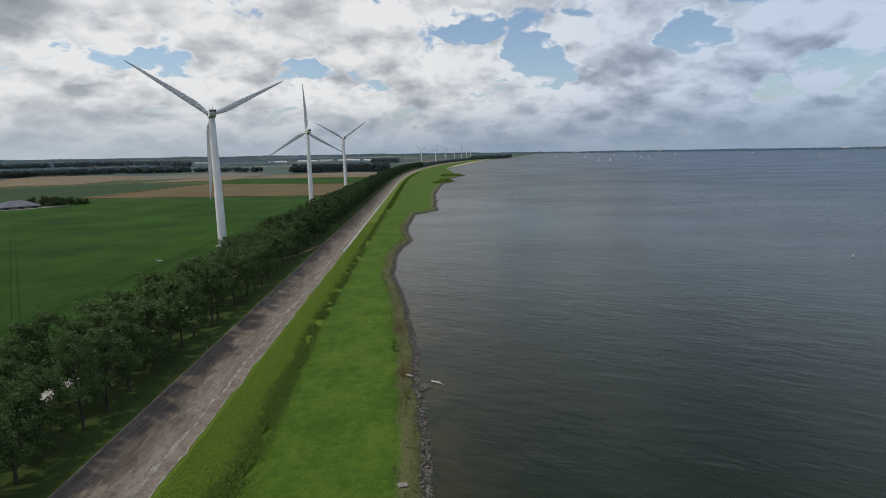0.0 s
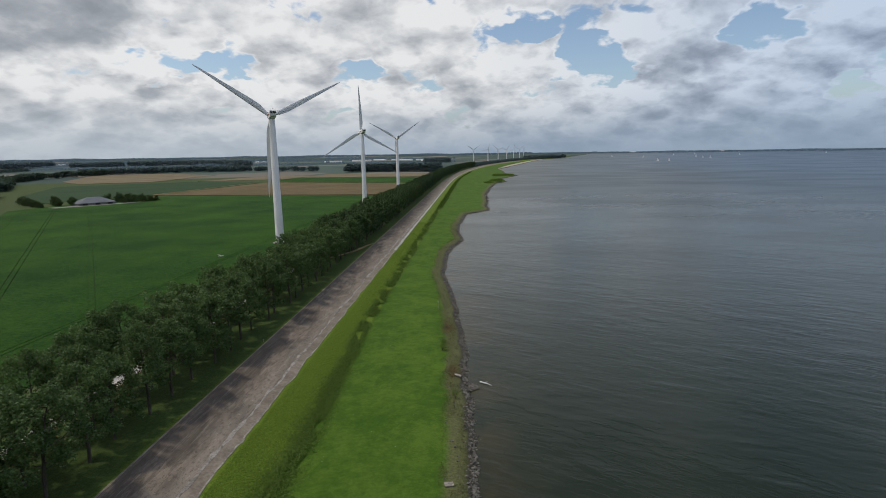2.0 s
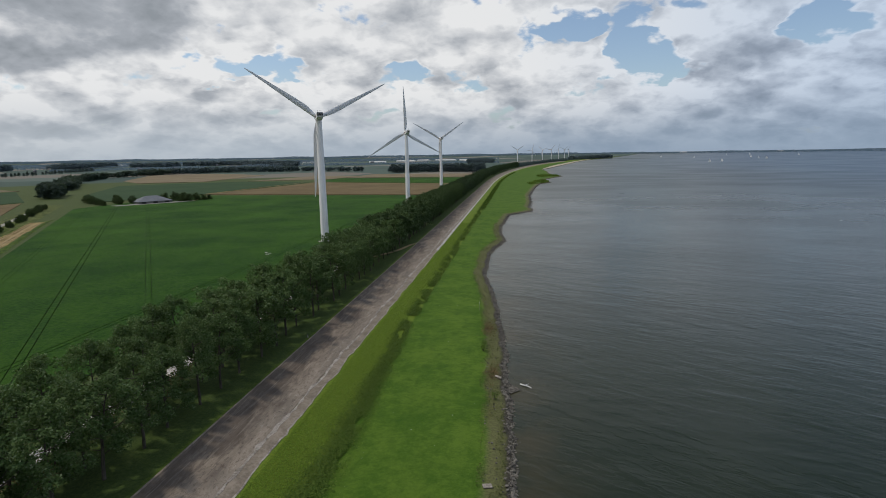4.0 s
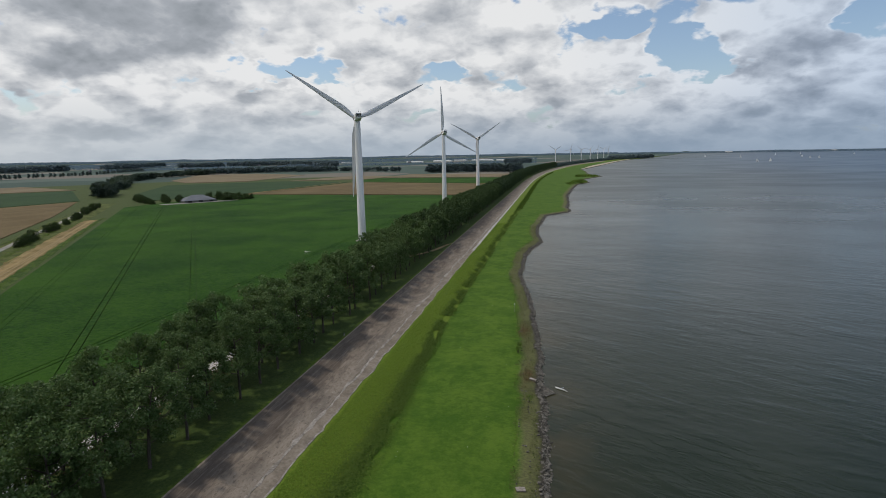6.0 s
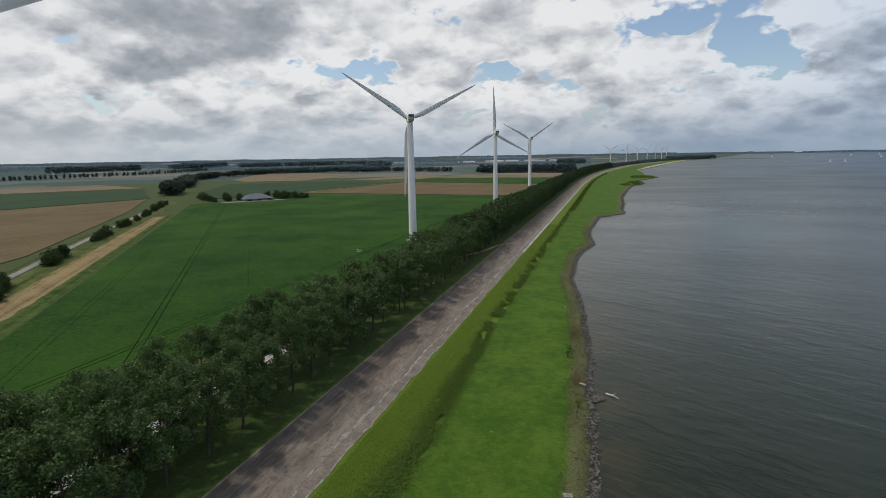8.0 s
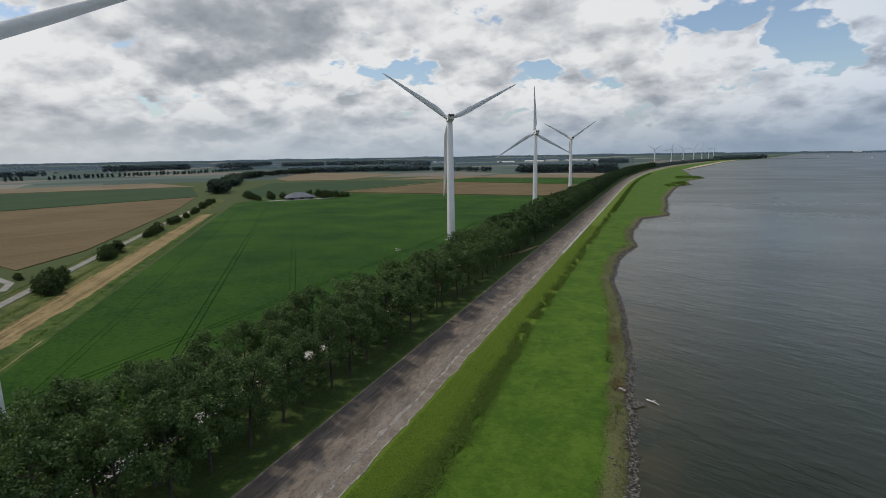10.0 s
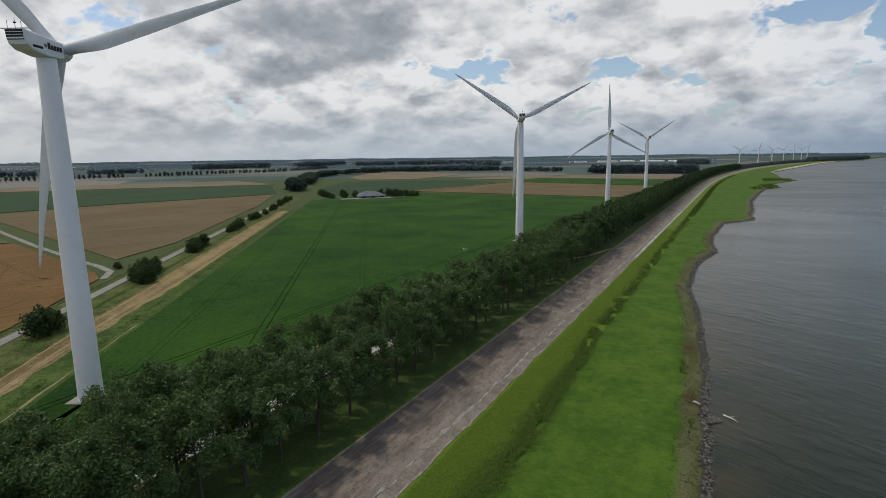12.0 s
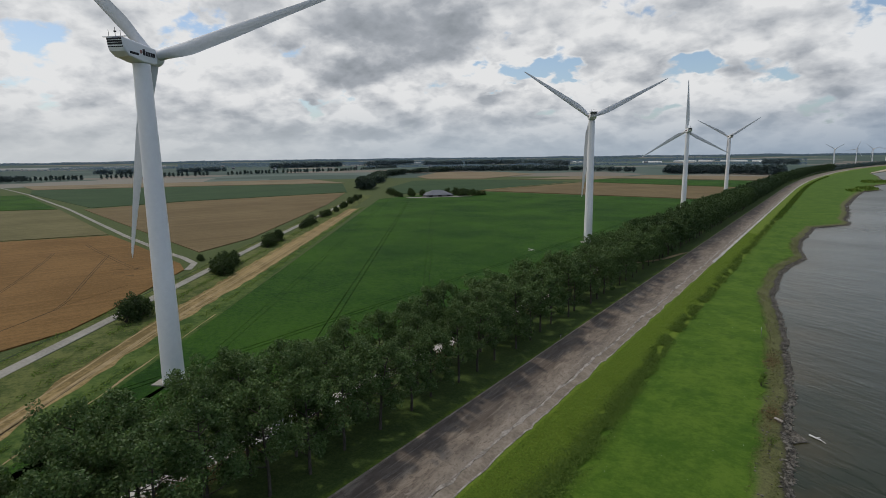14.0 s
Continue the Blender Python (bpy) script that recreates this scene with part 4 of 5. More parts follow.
rng = np.random.default_rng(21)
ROWS_OF = "row of small poplars along a distant polder road"
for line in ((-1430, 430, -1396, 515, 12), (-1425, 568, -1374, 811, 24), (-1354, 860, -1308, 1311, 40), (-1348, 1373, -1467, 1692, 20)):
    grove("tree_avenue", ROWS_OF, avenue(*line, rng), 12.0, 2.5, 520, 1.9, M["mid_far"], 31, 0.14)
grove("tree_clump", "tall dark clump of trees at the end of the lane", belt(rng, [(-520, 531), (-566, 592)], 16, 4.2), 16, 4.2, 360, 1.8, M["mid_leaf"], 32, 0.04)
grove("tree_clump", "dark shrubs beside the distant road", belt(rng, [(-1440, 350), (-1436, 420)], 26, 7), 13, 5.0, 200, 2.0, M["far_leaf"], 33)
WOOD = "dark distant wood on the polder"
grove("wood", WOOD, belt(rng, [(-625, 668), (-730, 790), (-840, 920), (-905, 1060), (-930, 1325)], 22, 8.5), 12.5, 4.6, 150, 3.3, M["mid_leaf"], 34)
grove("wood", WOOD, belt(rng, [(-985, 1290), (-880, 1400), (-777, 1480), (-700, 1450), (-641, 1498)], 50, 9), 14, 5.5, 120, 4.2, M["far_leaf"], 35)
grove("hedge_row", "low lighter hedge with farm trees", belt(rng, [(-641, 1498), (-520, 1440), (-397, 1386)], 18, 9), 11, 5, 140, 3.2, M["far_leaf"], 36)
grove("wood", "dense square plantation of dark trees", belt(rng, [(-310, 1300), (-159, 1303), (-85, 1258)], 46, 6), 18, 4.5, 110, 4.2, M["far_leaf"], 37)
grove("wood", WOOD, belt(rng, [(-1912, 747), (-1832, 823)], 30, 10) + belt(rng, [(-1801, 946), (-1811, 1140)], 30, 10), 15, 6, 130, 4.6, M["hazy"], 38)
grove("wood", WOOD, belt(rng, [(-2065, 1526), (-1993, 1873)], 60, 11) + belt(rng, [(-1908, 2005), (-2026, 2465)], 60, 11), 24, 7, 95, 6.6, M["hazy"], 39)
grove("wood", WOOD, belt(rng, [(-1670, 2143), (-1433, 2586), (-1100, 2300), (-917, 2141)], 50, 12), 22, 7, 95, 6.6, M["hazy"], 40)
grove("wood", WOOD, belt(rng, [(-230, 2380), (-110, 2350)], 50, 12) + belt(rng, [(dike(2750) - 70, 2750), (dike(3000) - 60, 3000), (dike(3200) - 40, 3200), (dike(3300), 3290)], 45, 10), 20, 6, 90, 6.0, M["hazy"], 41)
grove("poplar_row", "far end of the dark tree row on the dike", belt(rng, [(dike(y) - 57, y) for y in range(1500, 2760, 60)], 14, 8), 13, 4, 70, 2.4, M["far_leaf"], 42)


# haze over the last tree belts, painted as blue colour plus a faint glow
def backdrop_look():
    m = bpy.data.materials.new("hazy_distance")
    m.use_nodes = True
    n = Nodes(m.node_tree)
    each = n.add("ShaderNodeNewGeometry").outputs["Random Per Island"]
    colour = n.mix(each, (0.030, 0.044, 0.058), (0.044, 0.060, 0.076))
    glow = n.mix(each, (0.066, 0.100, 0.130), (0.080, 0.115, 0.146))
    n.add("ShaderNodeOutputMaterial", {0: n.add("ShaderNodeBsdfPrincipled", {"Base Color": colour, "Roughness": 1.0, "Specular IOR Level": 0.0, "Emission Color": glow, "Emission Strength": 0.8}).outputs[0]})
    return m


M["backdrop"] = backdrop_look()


def horizon_wood(name, label, a0, a1, far, tall, count, foliage, seed):
    """A low belt of distant tree crowns on an arc, azimuth from a0 to a1 degrees."""
    rng = np.random.default_rng(seed)
    az = np.radians(rng.uniform(a0, a1, count))
    r = far + rng.uniform(-90, 90, count)
    swell = np.array([0.55 + 0.9 * max(0.0, 0.5 + noise.noise((a * 16.0, seed, 0))) for a in az])
    z = rng.uniform(0.0, 1.0, count) ** 0.8 * tall * swell
    lift = np.array([far_rise(q, 0.0) for q in r])
    quads = scatter_leaves(rng, np.stack([np.sin(az) * r, np.cos(az) * r, z + lift], 1), min(9.0, tall * 0.6), 0.6)
    tagged(new(name, quads_mesh(name, quads, foliage)), label, "distant woods", kind="structure")


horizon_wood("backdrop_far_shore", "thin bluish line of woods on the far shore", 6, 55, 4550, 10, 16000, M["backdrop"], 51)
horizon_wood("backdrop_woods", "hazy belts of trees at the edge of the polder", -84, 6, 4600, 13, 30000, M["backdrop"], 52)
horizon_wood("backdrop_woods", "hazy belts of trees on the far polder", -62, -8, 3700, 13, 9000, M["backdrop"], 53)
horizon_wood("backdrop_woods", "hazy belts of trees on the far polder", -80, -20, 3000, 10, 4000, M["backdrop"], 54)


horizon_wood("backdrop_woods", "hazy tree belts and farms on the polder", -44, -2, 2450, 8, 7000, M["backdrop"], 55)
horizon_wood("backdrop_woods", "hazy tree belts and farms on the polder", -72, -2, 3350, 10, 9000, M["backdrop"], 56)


def sheet(name, poly, z, material, label, category):
    verts, faces = [], []
    slab_mesh(verts, faces, poly, z - 0.3, z)
    verts = [(x, y, h + far_rise(x, y)) for x, y, h in verts]
    tagged(new(name, mesh_of(name, verts, faces, material)), label, category, kind="structure")


def polar(az, far):
    return (math.sin(radians(az)) * far, math.cos(radians(az)) * far)


sheet("water_far", [polar(-84, 3250), polar(-63, 3600), polar(-63, 3950), polar(-84, 3900)], 0.75, M["water"], "pale inlet of water on the horizon", "water")
sheet("beach", [(shore(y) - 4 - 20 * math.sin(min((y - 1380) / 300, 1.57)), y) for y in range(1380, 3240, 60)] + [(shore(y) - 1.5, y) for y in range(3240, 1380, -60)], 1.3, M["sand"], "pale sandy beach below the far dike", "beach")
sheet("sandbank", [(450, 3150), (590, 3080), (735, 3008), (738, 3022), (592, 3098), (452, 3172)], 1.0, M["soil"], "low dark sandbank in the lake", "sandbank")

# ---- bushes along the lane ----
BUSH = "dark rounded hawthorn bush beside the lane"


def build_bush(seed):
    """A rounded bush, leafy to the ground."""
    rng = np.random.default_rng(seed)
    root = thing("bush", BUSH, "bush", "bushes along the lane")
    verts, faces, clumps = [], [], []
    for k in range(9):
        a, lean = k * 2.4, rng.uniform(0.5, 2.2)
        end = (math.cos(a) * lean, math.sin(a) * lean, rng.uniform(1.8, 4.2) - 0.4 * lean)
        tube(verts, faces, [(0.1 * math.cos(a), 0.1 * math.sin(a), -0.2), (end[0] * 0.4, end[1] * 0.4, end[2] * 0.55), end], [0.09, 0.06, 0.02], 5)
        clumps.append((*end, rng.uniform(0.9, 1.3)))
    for k in range(26):
        a, q = rng.uniform(0, 6.28), rng.uniform(0, 1)
        r = 2.7 * math.sqrt(1 - (q * 0.9) ** 2) * rng.uniform(0.55, 1.0)
        clumps.append((r * math.cos(a), r * math.sin(a), 0.4 + 4.0 * q, rng.uniform(0.6, 1.1)))
    clumps = np.array(clumps)
    pick = rng.integers(len(clumps), size=1700)
    spread = rng.normal(size=(1700, 3))
    spread /= np.linalg.norm(spread, axis=1, keepdims=True)
    centres = clumps[pick, :3] + spread * (clumps[pick, 3] * rng.uniform(0.3, 1.0, 1700) ** 0.5)[:, None]
    part("stems", mesh_of("stems", verts, faces, M["bark"]), M["bark"], root)
    part("foliage", quads_mesh("foliage", scatter_leaves(rng, centres[centres[:, 2] > 0.05], 0.43), M["bush"]), M["bush"], root)
    return root


bushes = [build_bush(71 + k) for k in range(3)]
rng = np.random.default_rng(9)
spots = []
for u0, u1, count, size in ((142, 154, 4, 1.1), (202, 229, 8, 1.05), (264, 292, 7, 1.0), (338, 368, 5, 0.95), (400, 424, 4, 0.85), (440, 452, 2, 0.7), (470, 500, 5, 0.8), (515, 545, 4, 0.9), (560, 600, 5, 0.9)):
    for k in range(count):
        u = u0 + (u1 - u0) * (k + 0.5) / count + rng.normal(0, 1.2)
        spots.append((*uv_point(u, -86.0 + rng.normal(0, 1.3)), 1.2 * size * rng.uniform(0.75, 1.15)))
spots += [(-222, 125, 0.55), (-225.5, 126.2, 0.5), (-429, 483, 1.2), (-420, 478, 1.1), (-410, 470, 1.0), (-398, 462, 0.9), (-388, 455, 0.8), (-380, 468, 0.9), (-392, 480, 1.0), (-384, 490, 1.0), (-402, 490, 1.1),
          (-372, 476, 0.8), (-338, 500, 1.0), (-333, 506, 1.1), (-329, 512, 1.1), (-325, 518, 0.9), (-343, 512, 1.2), (-352, 512, 1.3), (-360, 506, 1.2), (-322, 524, 0.8)]
spots = [(x, y, size * (1.45 if y > 440 else 1.0)) for x, y, size in spots]
for k, (x, y, size) in enumerate(spots):
    m = pose(x, y, 0.45, 0, 0, rng.uniform(0, 360)) @ Matrix.Scale(size, 4)
    if k < 3:
        bushes[k].matrix_basis = m
    else:
        copy_thing(bushes[k % 3], m).scale = (size,) * 3


# ---- barn and distant buildings ----
def building(name, label, category, x, y, turn, long, deep, eave, ridge, walls, roofing, hip=0.0, doors=0, group=""):
    """A shed with a pitched roof, its long side along local x."""
    root = thing(name, label, category, group)
    part("wall", box(bmesh.new(), -long / 2, long / 2, -deep / 2, deep / 2, 0, eave), walls, root)
    bm = bmesh.new()
    o, l, d = 0.5, long / 2 + 0.5, deep / 2 + 0.5
    low = [bm.verts.new(p) for p in ((-l, -d, eave - 0.15), (l, -d, eave - 0.15), (l, d, eave - 0.15), (-l, d, eave - 0.15))]
    top = [bm.verts.new(p) for p in ((-l + hip, 0, ridge), (l - hip, 0, ridge))]
    for face in ((low[0], low[1], top[1], top[0]), (low[2], low[3], top[0], top[1]), (low[1], low[2], top[1]), (low[3], low[0], top[0]), tuple(low[::-1])):
        bm.faces.new(face)
    part("roof", bm, roofing, root)
    for k in range(doors):
        at = -long / 2 + long * (k + 0.5) / doors
        part("door", box(bmesh.new(), at - 2, at + 2, -deep / 2 - 0.08, -deep / 2 + 0.02, 0, min(eave * 0.85, 4.2)), M["grille"], root)
    root.matrix_basis = pose(x, y, 0.5 + far_rise(x, y), 0, 0, turn)
    return root


building("barn", "low wide grey barn with a hipped dark roof", "barn", -359, 485, 53, 31, 20, 2.6, 7.4, M["wall"], M["roof"], 11.0, 3)
sheet("farmyard", [(-378, 452), (-368, 448), (-334, 488), (-326, 505), (-332, 510), (-346, 494)], 0.95, M["lane"], "pale concrete yard before the barn", "yard")
strip("road_farm", [(-330, 508), (-345, 560), (-372, 603), (-350, 840)], 3.0, 0.9, 0.5, M["dirt"], "dusty track beyond the barn", "track")
rng = np.random.default_rng(77)
for x, y, long, deep, ridge in ((-745, 2820, 110, 40, 8), (-640, 3050, 130, 50, 8), (-560, 3180, 90, 40, 8), (-440, 3100, 90, 40, 9), (-380, 3060, 70, 30, 9), (-310, 3090, 60, 30, 8), (-250, 2700, 40, 20, 8), (-1180, 2950, 90, 40, 8), (-1700, 2950, 90, 40, 8), (-2150, 2700, 100, 50, 8), (-1950, 3150, 120, 50, 8)):
    building("greenhouse", "long low whitish greenhouse far off on the polder", "greenhouse", x, y, rng.uniform(-15, 15), long * 0.8, deep, ridge * 0.7, ridge * 1.0, M["white"], M["white"], 0, 0, "distant greenhouses")
for x, y in ((1850, 4180), (2960, 3700), (3080, 3560), (1240, 4350)):
    building("shore_building", "long white building on the far shore", "building", x, y, rng.uniform(-40, -10), 46, 20, 7, 10, M["white"], M["white"], 0, 0, "buildings on the far shore")
for k in range(22):
    az, far = rng.uniform(-60, -2), rng.uniform(2300, 3500)
    building("farmhouse", "small distant farmhouse with a dark roof", "house", *polar(az, far), rng.uniform(0, 180), rng.uniform(12, 24), 10, 4, 8.5, M["white"] if k % 6 == 0 else M["wall"], M["roof"], 0, 0, "distant farmhouses")


# ---- shore ----
def rock_mesh(name, places, sizes, seed):
    rng = np.random.default_rng(seed)
    bm = bmesh.new()
    bmesh.ops.create_icosphere(bm, subdivisions=1, radius=0.5)
    base = np.array([v.co for v in bm.verts])
    tris = np.array([[v.index for v in f.verts] for f in bm.faces])
    bm.free()
    verts, faces = [], []
    for k, (p, s) in enumerate(zip(places, sizes)):
        shape = base * rng.uniform(0.65, 1.25, (len(base), 1)) * s * rng.uniform(0.6, 1.3, 3)
        a = rng.uniform(0, 6.28)
        shape = shape @ np.array([[math.cos(a), math.sin(a), 0], [-math.sin(a), math.cos(a), 0], [0, 0, 0.75]])
        verts.append(shape + p)
        faces.append(tris + k * len(base))
    return mesh_of(name, np.concatenate(verts).tolist(), np.concatenate(faces).tolist(), M["rock"])


def bed(x, y):
    return float(np.interp(x - max(shore(y), dike(y) - 12), [-6, -3, -1, 0, 2, 9], [1.05, 0.95, 0.5, 0.0, -0.6, -1.2]))


rng = np.random.default_rng(13)
places, sizes = [], []
for k in range(8800):
    y = -40 + 470 * rng.uniform() ** 1.1
    e = rng.normal(-0.25, 0.40) if rng.uniform() < 0.94 else rng.uniform(-4.5, -1.0)
    x = shore(y) + e
    size = rng.uniform(0.26, 0.62) * (0.95 if e > -1.5 else 0.7)
    places.append((x, y, bed(x, y) + size * 0.12))
    sizes.append(size)
for k in range(430):
    q = rng.uniform()
    x, y = -2.3 + 3.0 * q, 96.0 - 0.6 * q + (1 - q) ** 1.3 * rng.uniform(-4.4, 4.2)
    places.append((x, y, 0.16 * (1 - q) + rng.uniform(-0.05, 0.16)))
    sizes.append(rng.uniform(0.26, 0.52))
for k in range(1500):
    y = 430 + 700 * rng.uniform()
    x = shore(y) + rng.normal(-0.3, 1.0)
    places.append((x, y, 0.15))
    sizes.append(rng.uniform(0.5, 1.1))
tagged(new("shore_rocks", rock_mesh("shore_rocks", places, sizes, 3)), "dark wet rubble stones lining the water's edge", "rocks", kind="stuff")


def concrete_block(label, x, y, z, long, wide, tall, turn):
    root = thing("concrete_block", label, "block", "blocks on the shore")
    part("slab", box(bmesh.new(), -long / 2, long / 2, -wide / 2, wide / 2, 0, tall, 0.05), M["mortar"], root)
    part("footing", box(bmesh.new(), -long / 2 + 0.15, long / 2 - 0.15, -wide / 2 + 0.12, wide / 2 - 0.12, -0.35, 0.01), M["concrete"], root)
    root.matrix_basis = pose(x, y, z, 0, 4, turn)


concrete_block("pale concrete slab lying among the shore weeds", -3.5, 98.8, 1.05, 1.35, 0.62, 0.13, -24)
concrete_block("pale concrete slab half sunk in the grass", -3.6, 63.7, 1.05, 1.25, 0.9, 0.13, 15)

rng = np.random.default_rng(17)


def scattered(count, y0, y1, power, across):
    out = []
    for _ in range(count):
        y = y0 + (y1 - y0) * rng.uniform() ** power
        out.append((across(y), y))
    return out


def ground_at(x, y):
    a = x - dike(y)
    return bank(a) if a < -22 else 1.1


spots = [(x, y, ground_at(x, y)) for x, y in scattered(110000, 20, 460, 1.5, lambda y: dike(y) + float(np.interp(y, (60, 85, 130), (-26.6, -26.5, -28.2))) + 0.6 * noise.noise((y * 0.05, 0, 0)) + rng.normal(0, float(np.interp(y, (60, 130), (1.35, 0.85)))))]
spots = [p for p in spots if noise.noise((p[0] * 0.35, p[1] * 0.16, 4.0)) > -0.16 - 0.0045 * max(130 - p[1], 0.0)]
tagged(new("weed_strip", quads_mesh("weed_strip", scatter_leaves(rng, np.array(spots) + rng.uniform((0, 0, 0.03), (0, 0, 0.62), (len(spots), 3)), 0.23, 1.1), M["weed"])), "dense strip of tall dark green weeds along the ditch", "weeds", kind="stuff")
spots = [(x, y, ground_at(x, y)) for x, y in scattered(80000, 45, 330, 1.5, lambda y: dike(y) + rng.uniform(-34.6, -28.5))]
spots = [p for p in spots if noise.noise((p[0] * 0.5, p[1] * 0.3, 8.0)) > -0.45 or rng.uniform() < 0.3]
tagged(new("rough_grass", quads_mesh("rough_grass", scatter_leaves(rng, np.array(spots) + rng.uniform((0, 0, 0.02), (0, 0, 0.22), (len(spots), 3)), 0.18, 1.2), M["tuft"])), "yellowish rough grass beside the asphalt slope", "grass", kind="stuff")
spots = [(x, y, bed(x, y)) for x, y in scattered(18000, -40, 330, 1.3, lambda y: shore(y) + rng.uniform(-5.2, -1.3))]
spots = [p for p in spots if noise.noise((p[0] * 0.4, p[1] * 0.22, 2.0)) > -0.12]
tagged(new("shore_weeds", quads_mesh("shore_weeds", scatter_leaves(rng, np.array(spots) + rng.uniform((0, 0, 0.02), (0, 0, 0.30), (len(spots), 3)), 0.21, 1.2), M["shore_weed"])), "patchy olive weeds between grass and stones", "weeds", kind="stuff")
spots = [(x, y, 1.0) for x, y in scattered(5200, 560, 1200, 1.0, lambda y: dike(y) - 27.6 + rng.normal(0, 0.9))] + [(x, y, 1.0) for x, y in scattered(4000, 420, 700, 1.0, lambda y: dike(y) - 27.6 + rng.normal(0, 0.9))]
tagged(new("weed_strip", quads_mesh("weed_strip", tufts(rng, np.array(spots), 0.9, 0.8), M["weed"])), "far end of the dark weed strip", "weeds", kind="stuff")
spots = []
for cx, cy, r, count in ((35, 815, 14, 700), (45, 1000, 16, 700), (62, 1005, 14, 600), (20, 760, 8, 200)):
    for _ in range(count // 2):
        y = cy + rng.normal(0, r * 1.1)
        spots.append((min(cx + rng.normal(0, r * 0.35), shore(y) - abs(rng.normal(0, 2.0))), y, 0.8))
tagged(new("reed_bed", quads_mesh("reed_bed", tufts(rng, np.array(spots), 2.0, 1.3), M["weed"])), "dark clumps of reed at the edge of the lake", "reeds", kind="stuff")
spots = [(x, y, bank(x - dike(y))) for x, y in scattered(26000, 20, 260, 1.3, lambda y: dike(y) + rng.uniform(-66.8, -58.0))]
spots = [p for p in spots if noise.noise((p[0] * 0.2, p[1] * 0.12, 5.0)) > -0.05]
brown = [(-7.0 + rng.normal(0, 0.9), 127.5 + rng.normal(0, 2.6), 1.0 + rng.uniform(0.0, 0.2)) for _ in range(700)] + [(-4.6 + rng.normal(0, 0.8), 100.5 + rng.normal(0, 2.2), 1.0 + rng.uniform(0.0, 0.2)) for _ in range(500)]
M["dry"] = leaf_look("dry_brown_stalks", (0.060, 0.048, 0.022), (0.20, 0.125, 0.065))
tagged(new("undergrowth", quads_mesh("undergrowth", scatter_leaves(rng, np.array(spots) + rng.uniform((0, 0, 0.05), (0, 0, 2.0), (len(spots), 3)), 0.30, 0.3), M["dry"])), "brownish dry undergrowth below the poplars", "undergrowth", kind="stuff")


# ---- boats and buoys ----
def sailing_boat():
    root = thing("sailing_boat", "small white sailing boat under full sail on the lake", "boat", "boats on the lake")
    rings = [[(w * math.cos(a), y, 0.75 + h * math.sin(a) - 0.25) for a in [math.pi + math.pi * s / 8 for s in range(9)]] for y, w, h in ((-4.5, 1.1, 0.6), (-2, 1.5, 0.9), (1, 1.5, 0.95), (3.5, 0.8, 0.8), (4.8, 0.08, 0.3))]
    part("hull", section_mesh("hull", rings, M["white"]), M["white"], root)
    verts, faces = [], []
    tube(verts, faces, [(0, 0.6, 0.3), (0, 0.6, 13.0)], [0.1, 0.06], 6)
    part("mast", mesh_of("mast", verts, faces, M["wall"]), M["wall"], root)
    part("mainsail", mesh_of("mainsail", [(0, 0.4, 1.6), (0.9, -3.9, 1.7), (0.05, 0.45, 12.6), (0.55, -1.4, 6.6), (0.04, 0.4, 1.6), (0.94, -3.9, 1.7), (0.09, 0.45, 12.6), (0.59, -1.4, 6.6)], [(0, 1, 3), (0, 3, 2), (4, 7, 5), (4, 6, 7), (0, 4, 5, 1), (1, 5, 7, 3), (3, 7, 6, 2)], M["sail"]), M["sail"], root)
    part("jib", mesh_of("jib", [(0, 4.6, 1.2), (0.7, 0.9, 1.6), (0, 0.7, 10.5), (0.04, 4.6, 1.2), (0.74, 0.9, 1.6), (0.04, 0.7, 10.5)], [(0, 1, 2), (3, 5, 4), (0, 3, 4, 1), (1, 4, 5, 2)], M["sail"]), M["sail"], root)
    return root


boat = sailing_boat()
boat.matrix_basis = pose(690, 2090, far_rise(690, 2090), 0, -8, 37)
boat.scale = (1.1,) * 3
for x, y, turn in ((727, 2075, 32), (1175, 2960, 40), (1075, 2545, 45), (1060, 2590, 35), (1800, 2390, 30), (1560, 3300, 40), (900, 2960, 35), (1250, 3500, 30), (1420, 3600, 40), (2050, 3300, 35), (820, 3300, 42)):
    copy_thing(boat, pose(x, y, far_rise(x, y), 0, -8, turn))
for x, y in ((118, 789), (171.7, 204.2)):
    buoy = thing("buoy", "small pale buoy floating on the lake", "buoy", "buoys on the lake")
    verts, faces = [], []
    tube(verts, faces, [(0, 0, -0.3), (0, 0, 0.1), (0, 0, 0.5), (0, 0, 0.9), (0, 0, 1.5)], [0.2, 0.34, 0.32, 0.12, 0.06], 10)
    part("float", mesh_of("float", verts, faces, M["white"]), M["white"], buoy)
    buoy.matrix_basis = pose(x, y, 0)

rng = np.random.default_rng(29)
spots = []
for _ in range(26000):
    u = 60 + 420 * rng.uniform() ** 1.3
    v = rng.choice([-66.5, -78.6, -84.0, -96.5], p=[0.30, 0.12, 0.38, 0.2]) + rng.normal(0, 0.8 if u < 250 else 1.2)
    spots.append((*uv_point(u, v), 0.5))
spots = [p for p in spots if noise.noise((p[0] * 0.14, p[1] * 0.14, 6.0)) > -0.2]
tagged(new("verge_grass", quads_mesh("verge_grass", scatter_leaves(rng, np.array(spots) + rng.uniform((0, 0, 0.05), (0, 0, 0.6), (len(spots), 3)), 0.34, 0.9), M["weed"])), "rough grass and weeds on the lane verges", "grass", kind="stuff")


tagged(new("dead_weeds", quads_mesh("dead_weeds", scatter_leaves(rng, np.array(brown), 0.22, 1.0), M["dry"])), "withered brown weeds in patches along the shore", "weeds", kind="stuff")


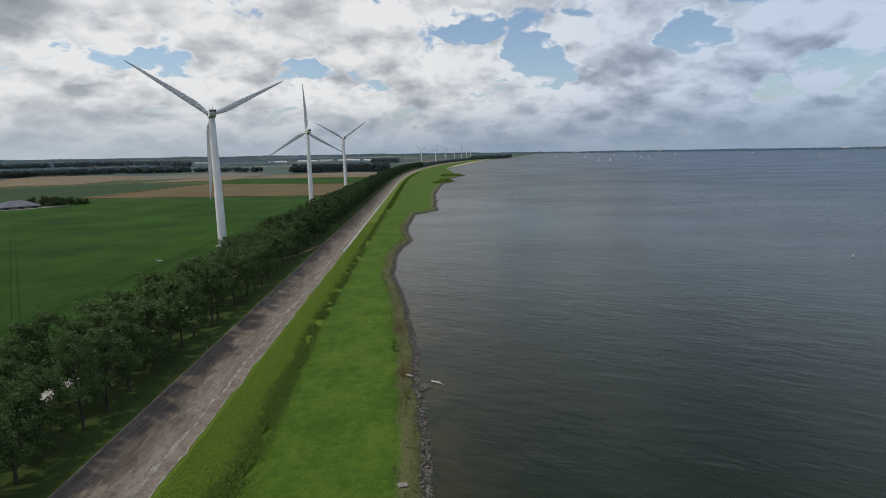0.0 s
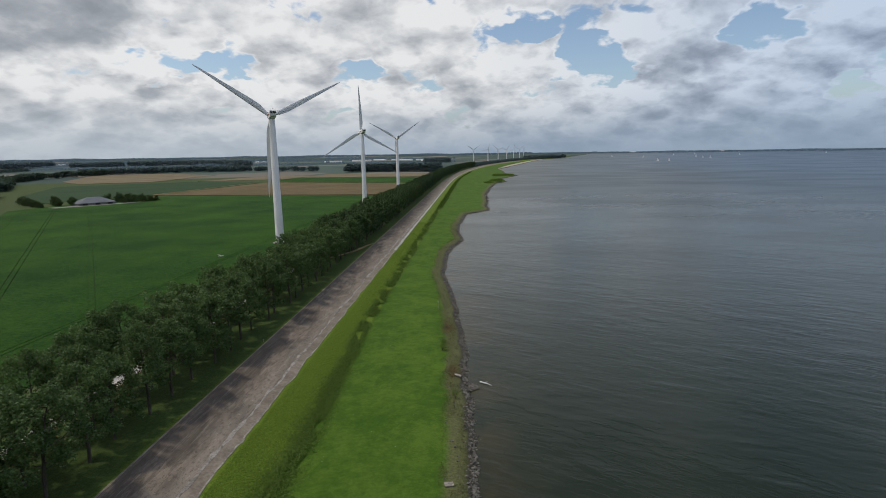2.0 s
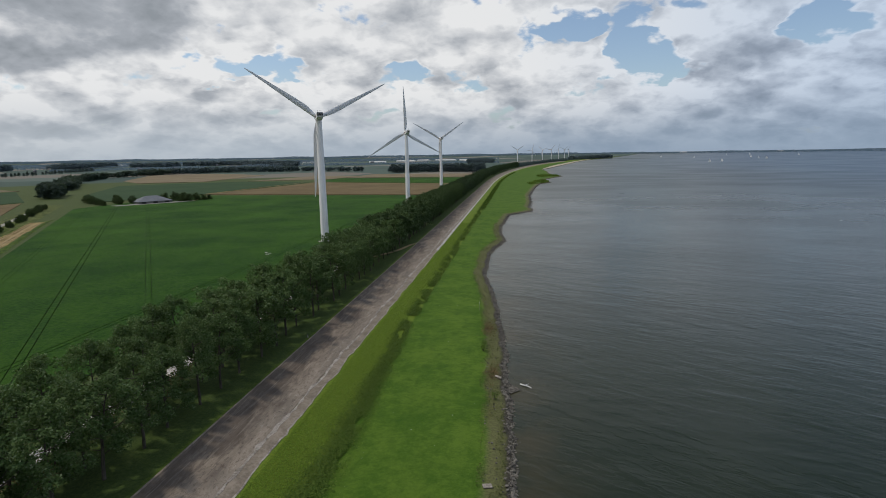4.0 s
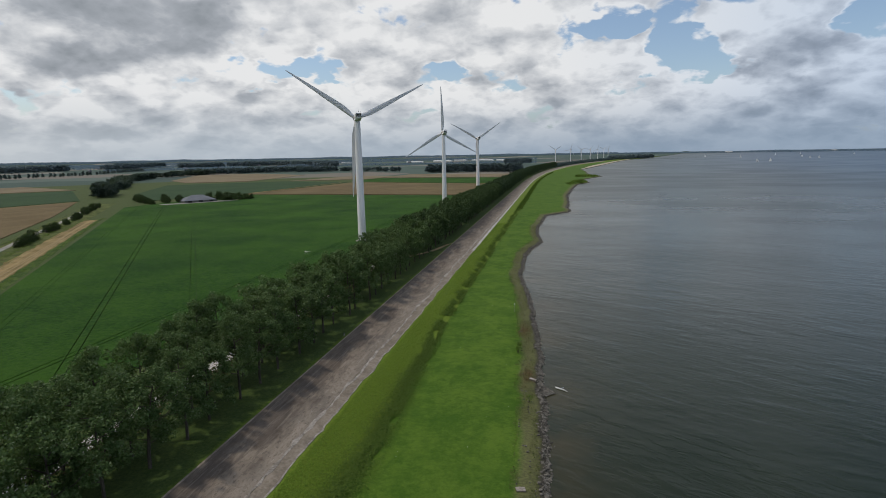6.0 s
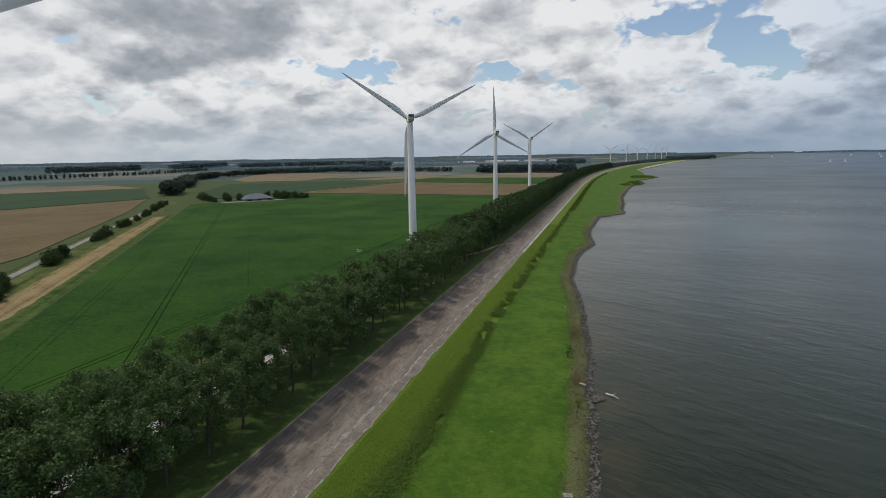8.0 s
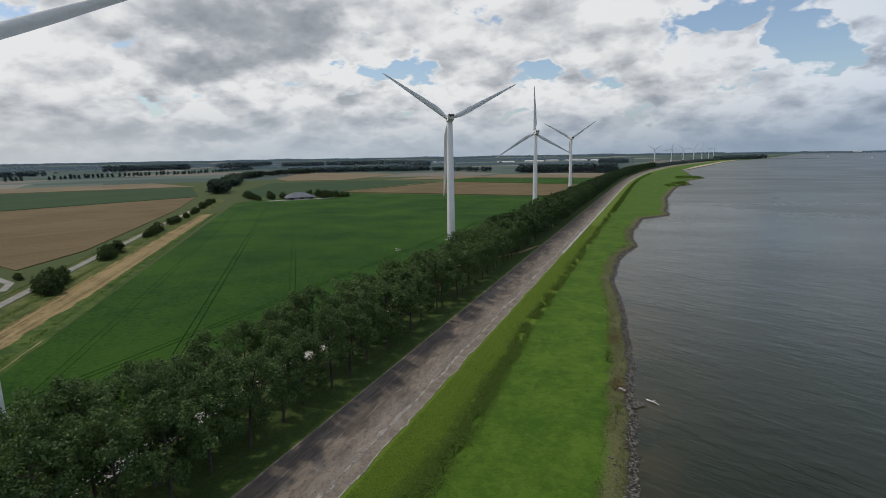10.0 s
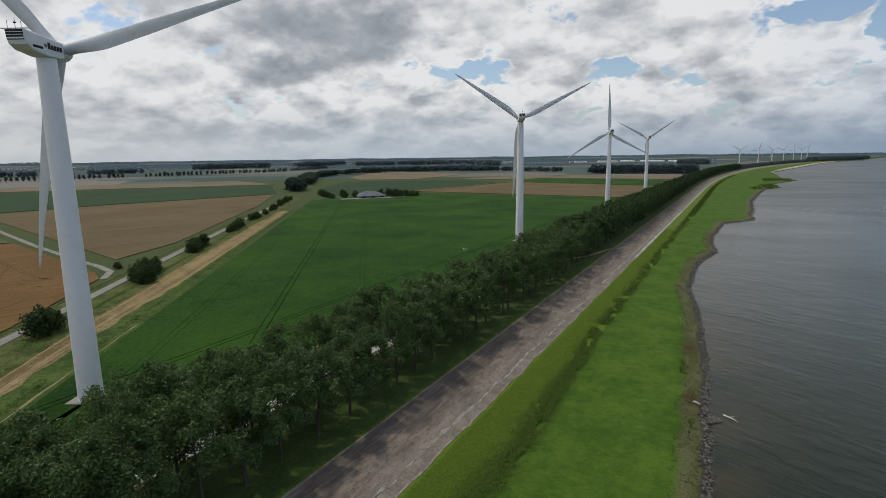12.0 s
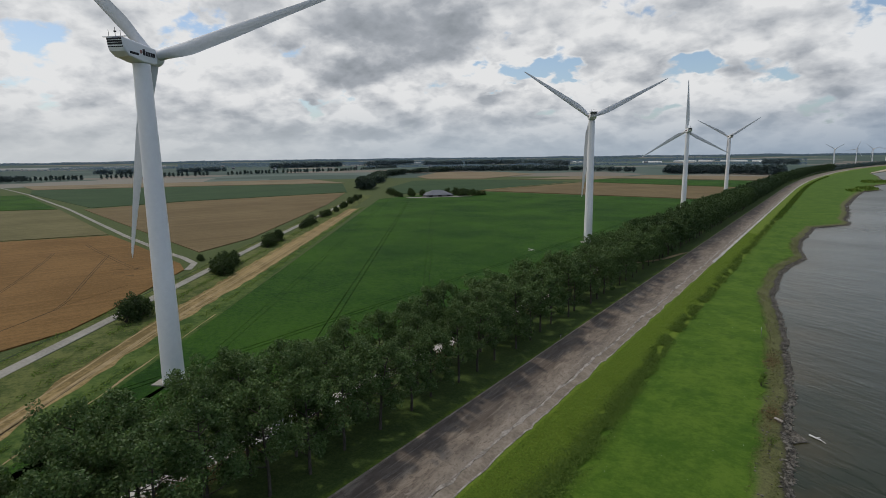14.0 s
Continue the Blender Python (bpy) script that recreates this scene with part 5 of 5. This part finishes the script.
def shore_shrub(x, y, size, seed):
    rng = np.random.default_rng(seed)
    root = thing("shrub", "small leafy shrub growing on the stony shore", "shrub", "shrubs on the shore")
    verts, faces, tips = [], [], []
    for k in range(7):
        a = k * 2.4
        tip = (0.55 * math.cos(a) * rng.uniform(0.4, 1), 0.55 * math.sin(a) * rng.uniform(0.4, 1), rng.uniform(0.7, 1.5))
        tube(verts, faces, [(0, 0, -0.1), (tip[0] * 0.4, tip[1] * 0.4, tip[2] * 0.5), tip], [0.03, 0.02, 0.008], 5)
        tips.append(tip)
    part("stems", mesh_of("stems", verts, faces, M["bark"]), M["bark"], root)
    centres = np.array(tips)[rng.integers(7, size=260)] + rng.normal(0, 0.26, (260, 3)) * (1, 1, 1.2)
    part("foliage", quads_mesh("foliage", scatter_leaves(rng, np.maximum(centres, (-9, -9, 0.05)), 0.17), M["weed"]), M["weed"], root)
    root.matrix_basis = pose(x, y, 1.0) @ Matrix.Scale(size, 4)


shore_shrub(-7.3, 112.2, 1.1, 3)
shore_shrub(-7.2, 115.4, 0.8, 4)
shore_shrub(-3.7, 89.2, 0.9, 5)


def small_post(name, label, x, y, z, tall, wide, cap, cap_label):
    """A slim post with a cap of another colour."""
    root = thing(name, label, "post")
    part("shaft", box(bmesh.new(), -wide / 2, wide / 2, -wide / 2, wide / 2, -0.3, tall * 0.8, 0.01), M["lane"], root)
    part("cap", box(bmesh.new(), -wide * 0.6, wide * 0.6, -wide * 0.6, wide * 0.6, tall * 0.8, tall, 0.015), cap, root, cap_label)
    root.matrix_basis = pose(x, y, z)


small_post("marker_stake", "thin pale marker stake standing in the meadow by the shore", -10.4, 143.7, 1.1, 2.3, 0.10, M["white"], "white painted top")
small_post("bollard", "short dark kerbside bollard beside the asphalt slope", -46.3, 109.0, 4.0, 0.75, 0.20, M["grille"], "black cap")


def driftwood():
    root = thing("driftwood", "pale bleached driftwood branch lying in the shallow water", "driftwood")
    verts, faces = [], []
    tube(verts, faces, [(-1.3, 0.05, 0.02), (-0.5, -0.08, 0.12), (0.4, 0.05, 0.10), (1.3, -0.02, 0.02)], [0.15, 0.13, 0.10, 0.04], 8)
    part("branch", mesh_of("branch", verts, faces, M["white"]), M["white"], root)
    verts, faces = [], []
    tube(verts, faces, [(-0.3, -0.06, 0.12), (0.0, 0.3, 0.25), (0.1, 0.7, 0.28)], [0.07, 0.05, 0.02], 6)
    part("side_branch", mesh_of("side_branch", verts, faces, M["white"]), M["white"], root)
    root.matrix_basis = pose(1.9, 97.3, 0.03, 0, 0, -36) @ Matrix.Scale(1.05, 4)


driftwood()
rng = np.random.default_rng(37)
spots = [(x, y, 1.22) for x, y in scattered(34, 45, 170, 1.2, lambda y: dike(y) + rng.uniform(-24.0, -7.0))]
tagged(new("meadow_flowers", quads_mesh("meadow_flowers", scatter_leaves(rng, np.array(spots), 0.13, 3.0), M["white"])), "sparse small white flowers in the short meadow", "flowers", kind="stuff")
